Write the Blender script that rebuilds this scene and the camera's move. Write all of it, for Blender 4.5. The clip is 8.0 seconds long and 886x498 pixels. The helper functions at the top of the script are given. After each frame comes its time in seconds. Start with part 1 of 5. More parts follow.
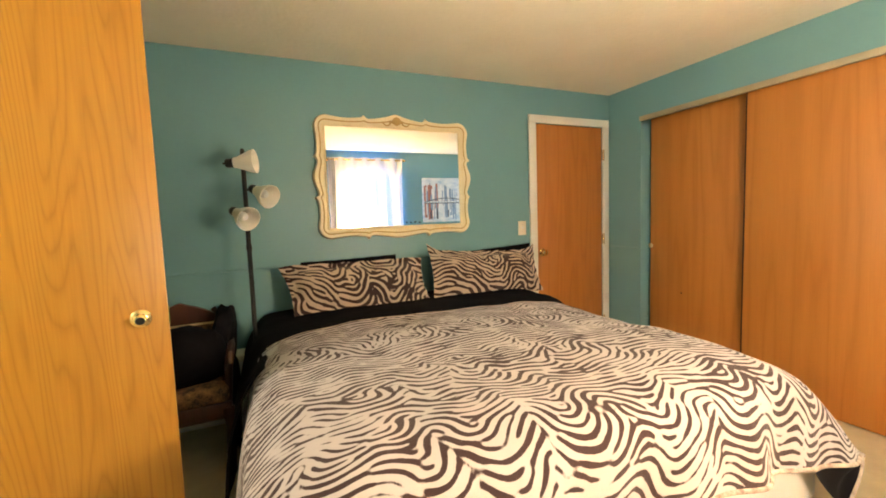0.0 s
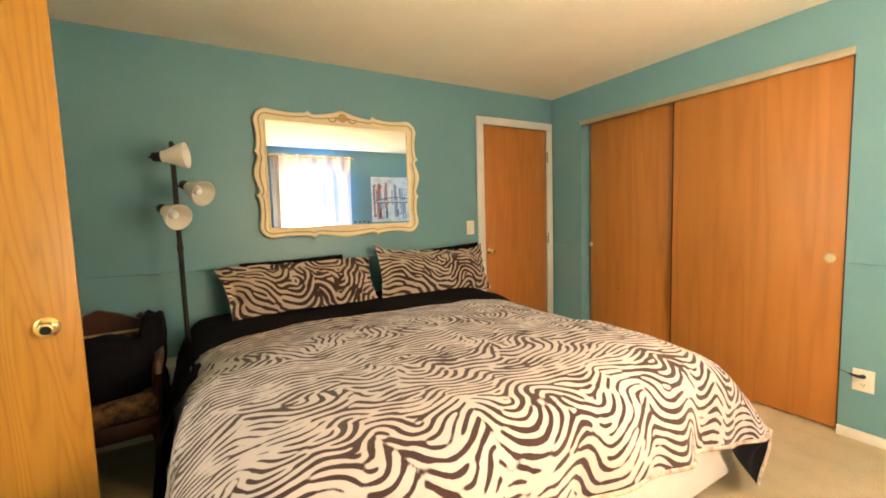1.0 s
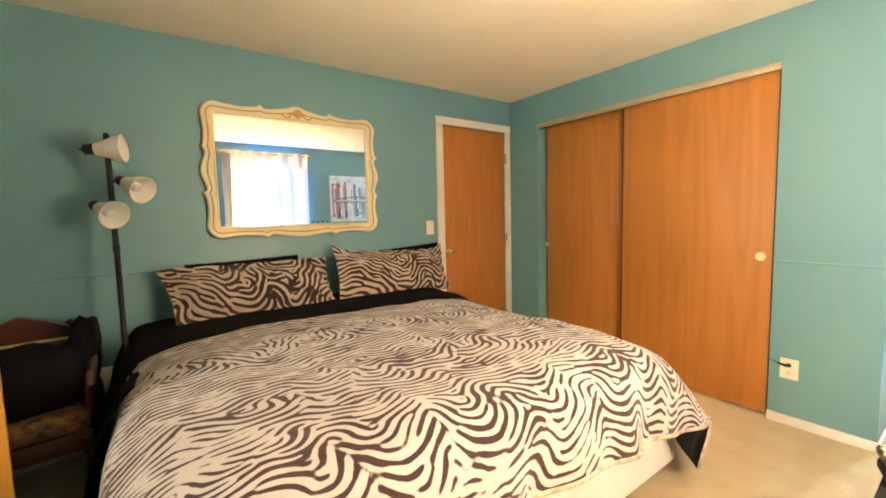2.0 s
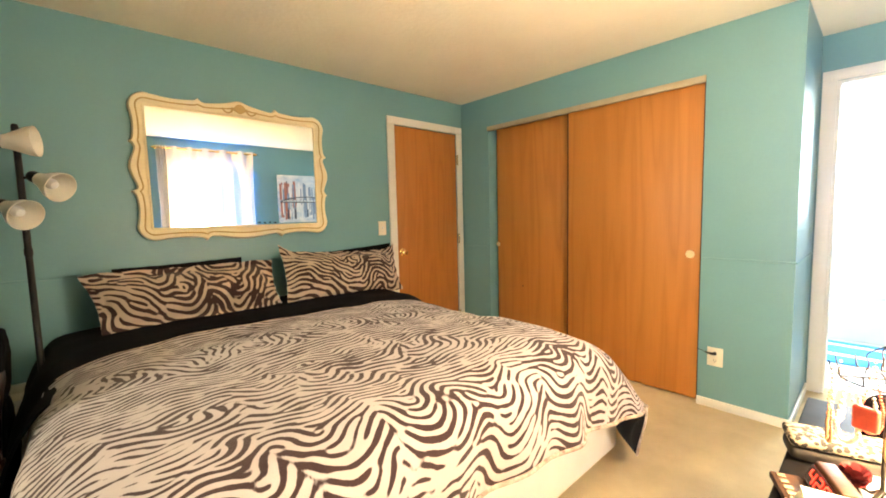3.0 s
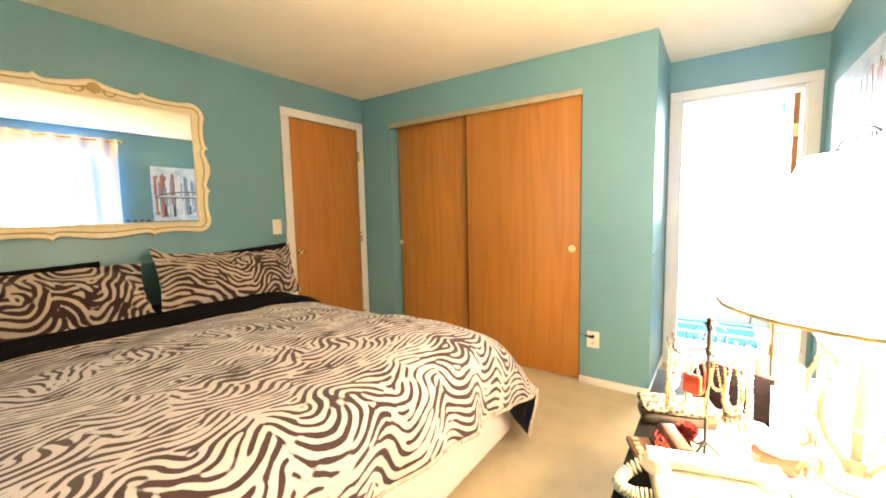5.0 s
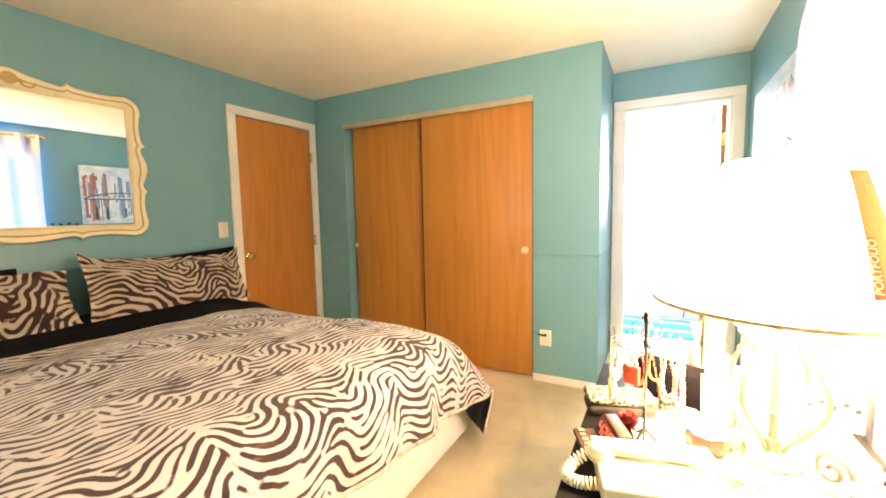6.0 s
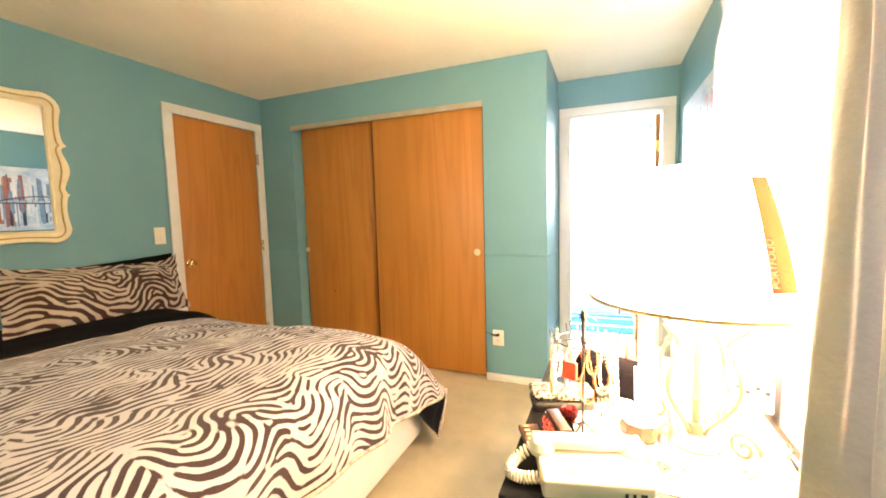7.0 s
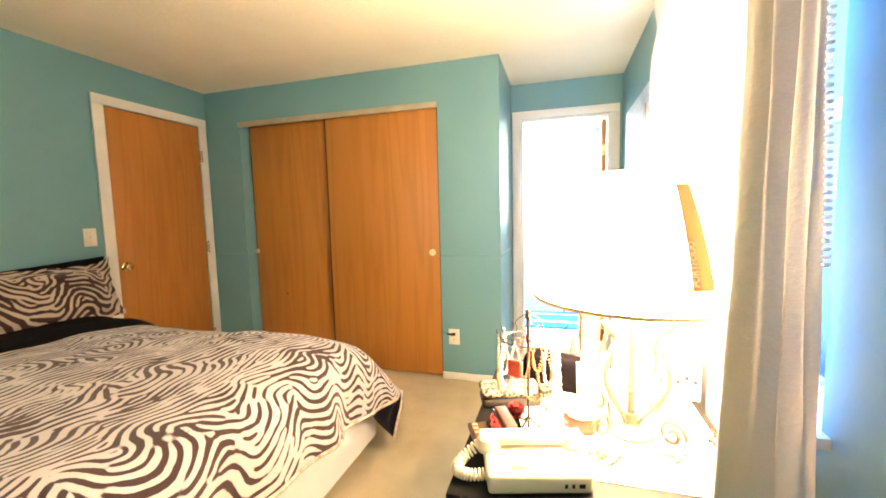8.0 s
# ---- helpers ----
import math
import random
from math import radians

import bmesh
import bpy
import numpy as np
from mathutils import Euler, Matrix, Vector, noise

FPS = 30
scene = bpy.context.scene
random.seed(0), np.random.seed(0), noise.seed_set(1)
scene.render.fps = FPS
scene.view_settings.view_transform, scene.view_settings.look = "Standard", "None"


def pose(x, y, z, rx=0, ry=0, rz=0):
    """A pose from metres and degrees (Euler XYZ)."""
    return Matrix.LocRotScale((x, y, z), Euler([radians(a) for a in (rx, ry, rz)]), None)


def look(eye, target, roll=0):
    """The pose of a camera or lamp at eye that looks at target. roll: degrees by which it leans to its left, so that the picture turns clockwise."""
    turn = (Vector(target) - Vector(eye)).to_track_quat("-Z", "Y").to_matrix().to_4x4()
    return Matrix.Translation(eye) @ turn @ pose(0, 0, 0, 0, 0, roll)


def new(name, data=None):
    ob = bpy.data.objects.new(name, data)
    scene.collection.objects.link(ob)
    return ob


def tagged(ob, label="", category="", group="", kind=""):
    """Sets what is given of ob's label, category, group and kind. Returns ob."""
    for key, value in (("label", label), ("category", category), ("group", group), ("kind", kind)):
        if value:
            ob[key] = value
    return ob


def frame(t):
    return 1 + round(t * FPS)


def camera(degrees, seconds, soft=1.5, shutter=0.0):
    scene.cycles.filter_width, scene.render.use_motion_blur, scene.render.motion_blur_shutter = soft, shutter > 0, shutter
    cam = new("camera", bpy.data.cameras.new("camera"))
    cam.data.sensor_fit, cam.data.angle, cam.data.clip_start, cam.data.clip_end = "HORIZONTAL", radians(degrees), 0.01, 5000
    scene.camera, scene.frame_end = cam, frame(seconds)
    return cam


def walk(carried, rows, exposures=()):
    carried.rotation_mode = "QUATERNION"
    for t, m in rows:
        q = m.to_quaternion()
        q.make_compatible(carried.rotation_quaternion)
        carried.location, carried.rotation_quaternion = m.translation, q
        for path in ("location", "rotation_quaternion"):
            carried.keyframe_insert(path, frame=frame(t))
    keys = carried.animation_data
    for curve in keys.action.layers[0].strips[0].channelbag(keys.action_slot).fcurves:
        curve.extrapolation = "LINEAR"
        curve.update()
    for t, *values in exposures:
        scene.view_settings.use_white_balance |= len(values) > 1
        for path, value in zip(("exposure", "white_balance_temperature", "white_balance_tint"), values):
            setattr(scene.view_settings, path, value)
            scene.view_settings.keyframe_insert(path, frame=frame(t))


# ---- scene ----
cam = camera(96.0, 8.0, soft=1.8)
PATH = [
    (0, (-2.936, -2.844, 1.269), (-2.15, -1.012, 1.112), -2.0),
    (0.5, (-2.924, -2.845, 1.269), (-2.012, -1.073, 1.104), -1.9),
    (1, (-2.916, -2.844, 1.263), (-1.912, -1.121, 1.098), -1.8),
    (1.5, (-2.906, -2.843, 1.26), (-1.829, -1.166, 1.094), -1.6),
    (3, (-2.88, -2.859, 1.255), (-1.542, -1.383, 1.086), -1.4),
    (3.5, (-2.874, -2.866, 1.256), (-1.466, -1.455, 1.087), -1.4),
    (4, (-2.866, -2.874, 1.257), (-1.379, -1.548, 1.083), -1.3),
    (4.5, (-2.855, -2.885, 1.258), (-1.291, -1.653, 1.074), -1.3),
    (5, (-2.85, -2.886, 1.255), (-1.211, -1.757, 1.065), -1.2),
    (6.5, (-2.842, -2.913, 1.249), (-1.043, -2.055, 1.077), -1.3),
    (7, (-2.839, -2.929, 1.253), (-0.995, -2.173, 1.082), -1.5),
    (7.5, (-2.838, -2.947, 1.26), (-0.961, -2.281, 1.085), -1.5),
    (8, (-2.836, -2.956, 1.261), (-0.925, -2.393, 1.081), -1.4),
]
walk(cam, [(t, look(eye, target, roll)) for t, eye, target, roll in PATH], exposures=[(0, 0.47), (3, 0.54), (5, 0.61), (7, 0.60), (8, 0.41)])

# ---- light ----
world = bpy.data.worlds.new("sky")
scene.world = world
world.use_nodes = True
wn = world.node_tree
sky = wn.nodes.new("ShaderNodeTexSky")
sky.sky_type, sky.sun_disc = "NISHITA", False
sky.sun_elevation, sky.sun_rotation = radians(40), radians(200)
wn.links.new(sky.outputs[0], wn.nodes["Background"].inputs[0])
wn.nodes["Background"].inputs[1].default_value = 0.1


def lamp(name, kind, m, energy, color, **more):
    data = bpy.data.lights.new(name, kind)
    data.energy, data.color = energy, color
    ob = new(name, data)
    ob.matrix_world = m
    if kind == "AREA":
        data.shape, data.size, data.size_y = "RECTANGLE", more["w"], more["h"]
    else:
        data.shadow_soft_size = more.get("r", 0.04)
    return ob


LAMP = Vector((-1.784, -3.128, 0.70))
lamp("bulb_light", "POINT", pose(LAMP.x, LAMP.y, 1.27), 50, (1.0, 0.715, 0.40), r=0.03)
lamp("hall_light", "POINT", pose(-4.78, -1.82, 1.90), 66, (1.0, 0.90, 0.76), r=0.10)
lamp("window_daylight", "AREA", look((-1.45, -3.49, 1.45), (-1.45, 0, 1.45)), 125, (0.09, 0.32, 1.0), w=0.9, h=1.2)
lamp("bathroom_daylight", "AREA", look((2.95, -2.9, 1.6), (0, -2.9, 1.2)), 185, (0.84, 0.92, 1.0), w=1.2, h=1.2)


# ---- materials ----
def nodes_of(m):
    m.use_nodes = True
    return m.node_tree.nodes, m.node_tree.links, m.node_tree.nodes["Principled BSDF"]


def math_node(n, l, op, a, b=None, c=None):
    k = n.new("ShaderNodeMath")
    k.operation = op
    for i, v in enumerate((a, b, c)):
        if v is None:
            continue
        if isinstance(v, (int, float)):
            k.inputs[i].default_value = v
        else:
            l.new(v, k.inputs[i])
    return k.outputs[0]


def noise_node(n, l, vec, scale, detail=4.0, rough=0.55):
    k = n.new("ShaderNodeTexNoise")
    k.inputs["Scale"].default_value, k.inputs["Detail"].default_value, k.inputs["Roughness"].default_value = scale, detail, rough
    l.new(vec, k.inputs["Vector"])
    return k.outputs[0]


def mixed(n, l, f, a, b):
    k = n.new("ShaderNodeMix")
    k.data_type = "RGBA"
    for i, v in ((0, f), (6, a), (7, b)):
        if isinstance(v, tuple):
            k.inputs[i].default_value = (*v, 1)
        elif isinstance(v, float):
            k.inputs[i].default_value = v
        else:
            l.new(v, k.inputs[i])
    return k.outputs[2]


def plain(name, a, b=None, rough=0.5, metal=0.0, scale=6.0, fine=120.0, bump=0.1, stretch=(1, 1, 1), depth=0.002, spec=0.5):
    """A surface that drifts between two colours, with fine relief."""
    m = bpy.data.materials.new(name)
    n, l, p = nodes_of(m)
    b = b or tuple(c * 0.86 for c in a)
    tc = n.new("ShaderNodeTexCoord")
    mp = n.new("ShaderNodeMapping")
    mp.inputs["Scale"].default_value = stretch
    l.new(tc.outputs["Object"], mp.inputs[0])
    big = noise_node(n, l, mp.outputs[0], scale, 5)
    small = noise_node(n, l, mp.outputs[0], fine, 3)
    f = math_node(n, l, "ADD", math_node(n, l, "MULTIPLY", big, 0.75), math_node(n, l, "MULTIPLY", small, 0.25))
    r = n.new("ShaderNodeMapRange")
    r.inputs[1].default_value, r.inputs[2].default_value = 0.35, 0.65
    l.new(f, r.inputs[0])
    l.new(mixed(n, l, r.outputs[0], a, b), p.inputs["Base Color"])
    rg = math_node(n, l, "MULTIPLY_ADD", big, 0.16, rough - 0.08)
    l.new(rg, p.inputs["Roughness"])
    p.inputs["Metallic"].default_value = metal
    p.inputs["Specular IOR Level"].default_value = spec
    if bump:
        bn = n.new("ShaderNodeBump")
        bn.inputs["Strength"].default_value, bn.inputs["Distance"].default_value = bump, depth
        l.new(small, bn.inputs["Height"])
        l.new(bn.outputs[0], p.inputs["Normal"])
    return m


def wood(name, light, dark, rough=0.38, rings=9.0, warp=2.2, axis=2, pores=0.5, sharp=1.8, stretch=0.10):
    """Veneer with long cathedral figure along one axis, fine pores and a little gloss."""
    m = bpy.data.materials.new(name)
    n, l, p = nodes_of(m)
    tc = n.new("ShaderNodeTexCoord")
    mp = n.new("ShaderNodeMapping")
    s = [1.0, 1.0, 1.0]
    s[axis] = stretch
    mp.inputs["Scale"].default_value = s
    l.new(tc.outputs["Object"], mp.inputs[0])
    fig = noise_node(n, l, mp.outputs[0], warp, 2.5, 0.45)
    ring = math_node(n, l, "PINGPONG", math_node(n, l, "MULTIPLY", fig, rings), 0.5)
    ring = math_node(n, l, "POWER", math_node(n, l, "MULTIPLY", ring, 2.0), sharp)
    mp2 = n.new("ShaderNodeMapping")
    s2 = [160.0, 160.0, 160.0]
    s2[axis] = 4.0
    mp2.inputs["Scale"].default_value = s2
    l.new(tc.outputs["Object"], mp2.inputs[0])
    pore = noise_node(n, l, mp2.outputs[0], 1.0, 3)
    band = noise_node(n, l, mp.outputs[0], 9.0, 3)
    f = math_node(n, l, "ADD", math_node(n, l, "MULTIPLY", ring, 0.45), math_node(n, l, "MULTIPLY", pore, pores))
    f = math_node(n, l, "MULTIPLY_ADD", band, 0.35, math_node(n, l, "SUBTRACT", f, 0.22))
    k = mixed(n, l, f, light, dark)
    l.new(k, p.inputs["Base Color"])
    l.new(math_node(n, l, "MULTIPLY_ADD", pore, 0.2, rough - 0.1), p.inputs["Roughness"])
    bn = n.new("ShaderNodeBump")
    bn.inputs["Strength"].default_value, bn.inputs["Distance"].default_value = 0.12, 0.001
    l.new(pore, bn.inputs["Height"])
    l.new(bn.outputs[0], p.inputs["Normal"])
    return m


def zebra_field(nu, nv, wide, tall, crowns, thick, thin, seed, gain=1.0):
    """Stripes grown from random specks along a flow. Below each crown (u, v, reach) they fall in a bold fan; beside it
    they run thin and level, and half a repeat further on they rise into small peaks. They fork and end as a zebra's do.
    Values about -1..1 on a grid of nu + 1 by nv + 1."""
    rng = np.random.default_rng(seed)
    u, v = np.meshgrid(np.linspace(0, wide, nu + 1), np.linspace(0, tall, nv + 1), indexing="ij")
    du, dv = wide / nu, tall / nv
    fu, fv = np.meshgrid(np.fft.fftfreq(nu + 1, du), np.fft.fftfreq(nv + 1, dv), indexing="ij")

    def drift(cycles):
        w = np.real(np.fft.ifft2(np.fft.fft2(rng.standard_normal(u.shape)) * np.exp(-((np.hypot(fu, fv) / cycles) ** 2))))
        return w / w.std()

    uu, vv = u + 0.020 * drift(4.0), v + 0.020 * drift(4.0)
    total, bold, fine = vv + 0.012 * drift(6.0), np.zeros(u.shape), np.zeros(u.shape)
    for cu, cv, reach in crowns:
        a, b = uu - cu, vv - cv
        lean = a + 0.25 * b
        fall = np.exp(-(1.6 * lean * lean + 0.7 * (b + 0.75 * reach) ** 2) / reach**2)
        total += gain * fall * (1.3 * np.sqrt(lean * lean + 2e-4) - 0.60 * b)
        peak = a - 1.05 * reach
        total -= 0.34 * reach * np.exp(-np.abs(peak) / (0.30 * reach)) * np.exp(-(((b + 0.4 * reach) / (0.9 * reach)) ** 2))
        bold = np.maximum(bold, np.exp(-((lean / (0.42 * reach)) ** 2) - ((b + 0.55 * reach) / (0.75 * reach)) ** 2))
        fine = np.maximum(fine, np.exp(-(((a + 0.75 * reach) / (0.85 * reach)) ** 2) - ((b + 0.05 * reach) / (0.55 * reach)) ** 2))
    gu, gv = np.gradient(total, du, dv)
    turn = np.arctan2(gv, gu)
    f = rng.standard_normal(u.shape)
    count = 18
    banks = []
    for period, share in ((thick, 1 - fine), (thin, fine)):
        for k in range(count):
            t = math.pi * k / count
            along_f, across_f = fu * math.cos(t) + fv * math.sin(t), -fu * math.sin(t) + fv * math.cos(t)
            g = np.exp(-((np.abs(along_f) - 1 / period) ** 2) / (2 * (0.34 / period) ** 2) - across_f**2 / (2 * (0.50 / period) ** 2))
            d = np.abs((turn - t + math.pi / 2) % math.pi - math.pi / 2)
            banks.append((g, np.clip(1 - d / (math.pi / count), 0, 1) * share))
    for step in range(6):
        ft = np.fft.fft2(f)
        f = sum(w * np.real(np.fft.ifft2(ft * g)) for g, w in banks)
        f = f / f.std()
        f = np.tanh(1.1 * f) if step < 5 else 0.85 * f
    return f + 0.30 * drift(11.0) - 0.42 * bold + 0.12


def zebra(name, pale=(0.48, 0.437, 0.435), dark=(0.030, 0.016, 0.016), bias=-0.20):
    """Printed cloth that takes its stripes from the mesh's own stripe values."""
    m = bpy.data.materials.new(name)
    n, l, p = nodes_of(m)
    at = n.new("ShaderNodeAttribute")
    at.attribute_name = "stripe"
    tc = n.new("ShaderNodeTexCoord")
    pos = tc.outputs["Object"]
    wc = noise_node(n, l, pos, 16.0, 2.5, 0.55)
    wf = noise_node(n, l, pos, 70.0, 2.0, 0.6)
    lim = math_node(n, l, "MULTIPLY_ADD", wc, 2.2, bias - 1.1)
    lim = math_node(n, l, "MULTIPLY_ADD", wf, 0.5, math_node(n, l, "SUBTRACT", lim, 0.25))
    rg = n.new("ShaderNodeMapRange")
    rg.inputs[1].default_value, rg.inputs[2].default_value = -0.2, 0.2
    l.new(math_node(n, l, "SUBTRACT", at.outputs["Fac"], lim), rg.inputs[0])
    weave = noise_node(n, l, pos, 320.0, 2)
    tint = mixed(n, l, wc, pale, tuple(c * 0.90 for c in pale))
    ink = mixed(n, l, weave, dark, tuple(c * 1.7 for c in dark))
    l.new(mixed(n, l, rg.outputs[0], ink, tint), p.inputs["Base Color"])
    p.inputs["Roughness"].default_value = 0.9
    p.inputs["Specular IOR Level"].default_value = 0.15
    p.inputs["Sheen Weight"].default_value = 0.15
    bn = n.new("ShaderNodeBump")
    bn.inputs["Strength"].default_value, bn.inputs["Distance"].default_value = 0.35, 0.004
    cr = noise_node(n, l, pos, 7.0, 4, 0.6)
    l.new(math_node(n, l, "MULTIPLY_ADD", cr, 4.0, weave), bn.inputs["Height"])
    l.new(bn.outputs[0], p.inputs["Normal"])
    return m


def sheer(name, color, through_part):
    """Thin cloth: part of the light scatters through it."""
    m = bpy.data.materials.new(name)
    n, l, p = nodes_of(m)
    tc = n.new("ShaderNodeTexCoord")
    weave = noise_node(n, l, tc.outputs["Object"], 260.0, 2)
    l.new(mixed(n, l, weave, color, tuple(c * 0.85 for c in color)), p.inputs["Base Color"])
    p.inputs["Roughness"].default_value = 0.9
    bn = n.new("ShaderNodeBump")
    bn.inputs["Strength"].default_value, bn.inputs["Distance"].default_value = 0.3, 0.006
    l.new(noise_node(n, l, tc.outputs["Object"], 60.0, 3), bn.inputs["Height"])
    l.new(bn.outputs[0], p.inputs["Normal"])
    t = n.new("ShaderNodeBsdfTranslucent")
    t.inputs[0].default_value = (*color, 1)
    mx = n.new("ShaderNodeMixShader")
    mx.inputs[0].default_value = through_part
    l.new(p.outputs[0], mx.inputs[1])
    l.new(t.outputs[0], mx.inputs[2])
    l.new(mx.outputs[0], n["Material Output"].inputs[0])
    return m


def glowing(name, color, strength):
    m = bpy.data.materials.new(name)
    n, l, p = nodes_of(m)
    p.inputs["Base Color"].default_value = (*color, 1)
    p.inputs["Roughness"].default_value = 0.8
    p.inputs["Emission Color"].default_value = (*color, 1)
    p.inputs["Emission Strength"].default_value = strength
    return m


def glass(name, color=(0.95, 0.98, 1.0), rough=0.02):
    m = bpy.data.materials.new(name)
    n, l, p = nodes_of(m)
    p.inputs["Base Color"].default_value = (*color, 1)
    p.inputs["Transmission Weight"].default_value = 1.0
    p.inputs["Roughness"].default_value = rough
    p.inputs["IOR"].default_value = 1.45
    return m


TEAL = plain("teal_wall_paint", (0.146, 0.308, 0.342), (0.134, 0.284, 0.318), 0.42, scale=1.6, fine=55, bump=0.12, depth=0.004, spec=0.5)
CEIL = plain("textured_ceiling_paint", (0.85, 0.79, 0.64), (0.80, 0.74, 0.59), 0.85, scale=2.5, fine=38, bump=0.35, depth=0.008)
CARPET = plain("beige_carpet", (0.77, 0.64, 0.41), (0.65, 0.53, 0.33), 0.95, scale=5, fine=190, bump=0.9, depth=0.012, spec=0.1)
TRIM = plain("white_trim_paint", (0.78, 0.76, 0.70), (0.72, 0.70, 0.63), 0.4, scale=5, fine=60, bump=0.08)
TRACK = plain("tan_metal_track", (0.42, 0.36, 0.25), (0.36, 0.30, 0.20), 0.4, 0.2, 8, 90, 0.05)
OAK = wood("light_oak_door", (0.50, 0.245, 0.028), (0.33, 0.140, 0.013), 0.38, rings=26, warp=5.0, pores=0.7, sharp=3.0, stretch=0.09)
VENEER = wood("red_brown_veneer", (0.46, 0.182, 0.036), (0.34, 0.120, 0.020), 0.45, rings=7, warp=6.0, pores=0.6, stretch=0.07)
CLOSET = wood("closet_door_veneer", (0.46, 0.194, 0.040), (0.34, 0.127, 0.022), 0.42, rings=7, warp=5.0, pores=0.6, stretch=0.06)
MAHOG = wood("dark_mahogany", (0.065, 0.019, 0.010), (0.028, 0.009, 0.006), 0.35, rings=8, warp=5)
BRASS = plain("polished_brass", (0.80, 0.58, 0.24), (0.70, 0.48, 0.18), 0.2, 1.0, 20, 200, 0.03)
PALEBRASS = plain("pale_brass", (0.86, 0.74, 0.46), (0.80, 0.66, 0.38), 0.3, 0.6, 20, 200, 0.03)
BLACK = plain("black_enamel", (0.012, 0.012, 0.013), (0.02, 0.02, 0.02), 0.4, 0.0, 20, 200, 0.03, spec=0.25)
BLACKCLOTH = plain("black_cotton", (0.0045, 0.0045, 0.006), (0.009, 0.0085, 0.010), 0.9, 0, 9, 300, 0.4, spec=0.08)
CROWNS = [(u, v, 0.24) for v, us in ((0.03, (0.5, 0.98, 1.42, 1.88, 2.3)), (0.45, (0.44, 0.92, 1.36, 1.82, 2.25, 2.65)), (0.94, (0.40, 0.83, 1.22, 1.61, 2.02, 2.45)), (1.45, (0.40, 0.80, 1.20, 1.58, 1.97, 2.4)))
          for u in us]
ZEBRA = zebra("zebra_duvet_print")
ZEBRAP = zebra("zebra_sham_print", pale=(0.48, 0.39, 0.31), dark=(0.030, 0.017, 0.016), bias=0.12)
WHITECLOTH = plain("white_ticking", (0.68, 0.655, 0.65), (0.62, 0.60, 0.59), 0.85, 0, 6, 260, 0.3)
CREAM = plain("cream_gesso", (0.86, 0.75, 0.50), (0.80, 0.68, 0.42), 0.42, 0, 12, 90, 0.12)
GILT = plain("antique_gilding", (0.56, 0.38, 0.13), (0.44, 0.28, 0.09), 0.45, 0.1, 20, 150, 0.1)
IVORY = plain("ivory_plastic", (0.80, 0.74, 0.60), (0.76, 0.69, 0.54), 0.35, 0, 20, 200, 0.02)
CURTAIN = sheer("white_curtain_cloth", (0.58, 0.54, 0.49), 0.07)
MIRROR = bpy.data.materials.new("silvered_glass")
nodes_of(MIRROR)[2].inputs["Metallic"].default_value = 1.0
MIRROR.node_tree.nodes["Principled BSDF"].inputs["Base Color"].default_value = (0.90, 0.92, 0.91, 1)
MIRROR.node_tree.nodes["Principled BSDF"].inputs["Roughness"].default_value = 0.01
WHITE = plain("white_gloss", (0.80, 0.80, 0.79), (0.76, 0.76, 0.75), 0.3, 0, 8, 80, 0.03)
GLASS = glass("clear_glass")


# ---- building ----
def finish(bm, name, mat, flat=False):
    bmesh.ops.recalc_face_normals(bm, faces=bm.faces)
    me = bpy.data.meshes.new(name)
    for e in bm.edges:
        if len(e.link_faces) == 2 and e.calc_face_angle(0) > radians(38):
            e.smooth = False
    for f in bm.faces:
        f.smooth = not flat
    bm.to_mesh(me)
    bm.free()
    me.materials.append(mat)
    return me


def part(name, bm, mat, parent=None, label="", flat=False):
    ob = new(name, finish(bm, name, mat, flat))
    if parent is not None:
        ob.parent = parent
        ob.matrix_parent_inverse = Matrix.Identity(4)
    if label:
        ob["label"] = label
    return ob


def thing(name, m, label, category, group="", kind=""):
    ob = new(name)
    ob.empty_display_size = 0.1
    ob.matrix_world = m
    return tagged(ob, label, category, group, kind)


def setting(name, bm, mat, label, category="structure"):
    return tagged(part(name, bm, mat), label, category, kind="structure")


def box(bm, x0, x1, y0, y1, z0, z1, bevel=0.0, seg=2):
    made = bmesh.ops.create_cube(bm, size=1.0)["verts"]
    for v in made:
        v.co = Vector(((x0 + x1) / 2 + v.co.x * (x1 - x0), (y0 + y1) / 2 + v.co.y * (y1 - y0), (z0 + z1) / 2 + v.co.z * (z1 - z0)))
    if bevel:
        edges = list({e for v in made for e in v.link_edges})
        bmesh.ops.bevel(bm, geom=edges, offset=bevel, segments=seg, affect="EDGES", profile=0.5)
    return bm


def boxes(*rows, bevel=0.0):
    bm = bmesh.new()
    for r in rows:
        box(bm, *r, bevel=bevel)
    return bm


def lathe(bm, profile, seg=24, m=None):
    """A turned body round z from rows of (radius, height)."""
    m = m or Matrix.Identity(4)
    rings = []
    for r, z in profile:
        if r < 1e-5:
            rings.append([bm.verts.new(m @ Vector((0, 0, z)))])
        else:
            rings.append([bm.verts.new(m @ Vector((r * math.cos(a), r * math.sin(a), z))) for a in (2 * math.pi * i / seg for i in range(seg))])
    for a, b in zip(rings, rings[1:]):
        for i in range(seg):
            j = (i + 1) % seg
            if len(a) == 1 and len(b) == 1:
                continue
            if len(a) == 1:
                bm.faces.new((a[0], b[i], b[j]))
            elif len(b) == 1:
                bm.faces.new((a[i], a[j], b[0]))
            else:
                bm.faces.new((a[i], a[j], b[j], b[i]))
    return bm


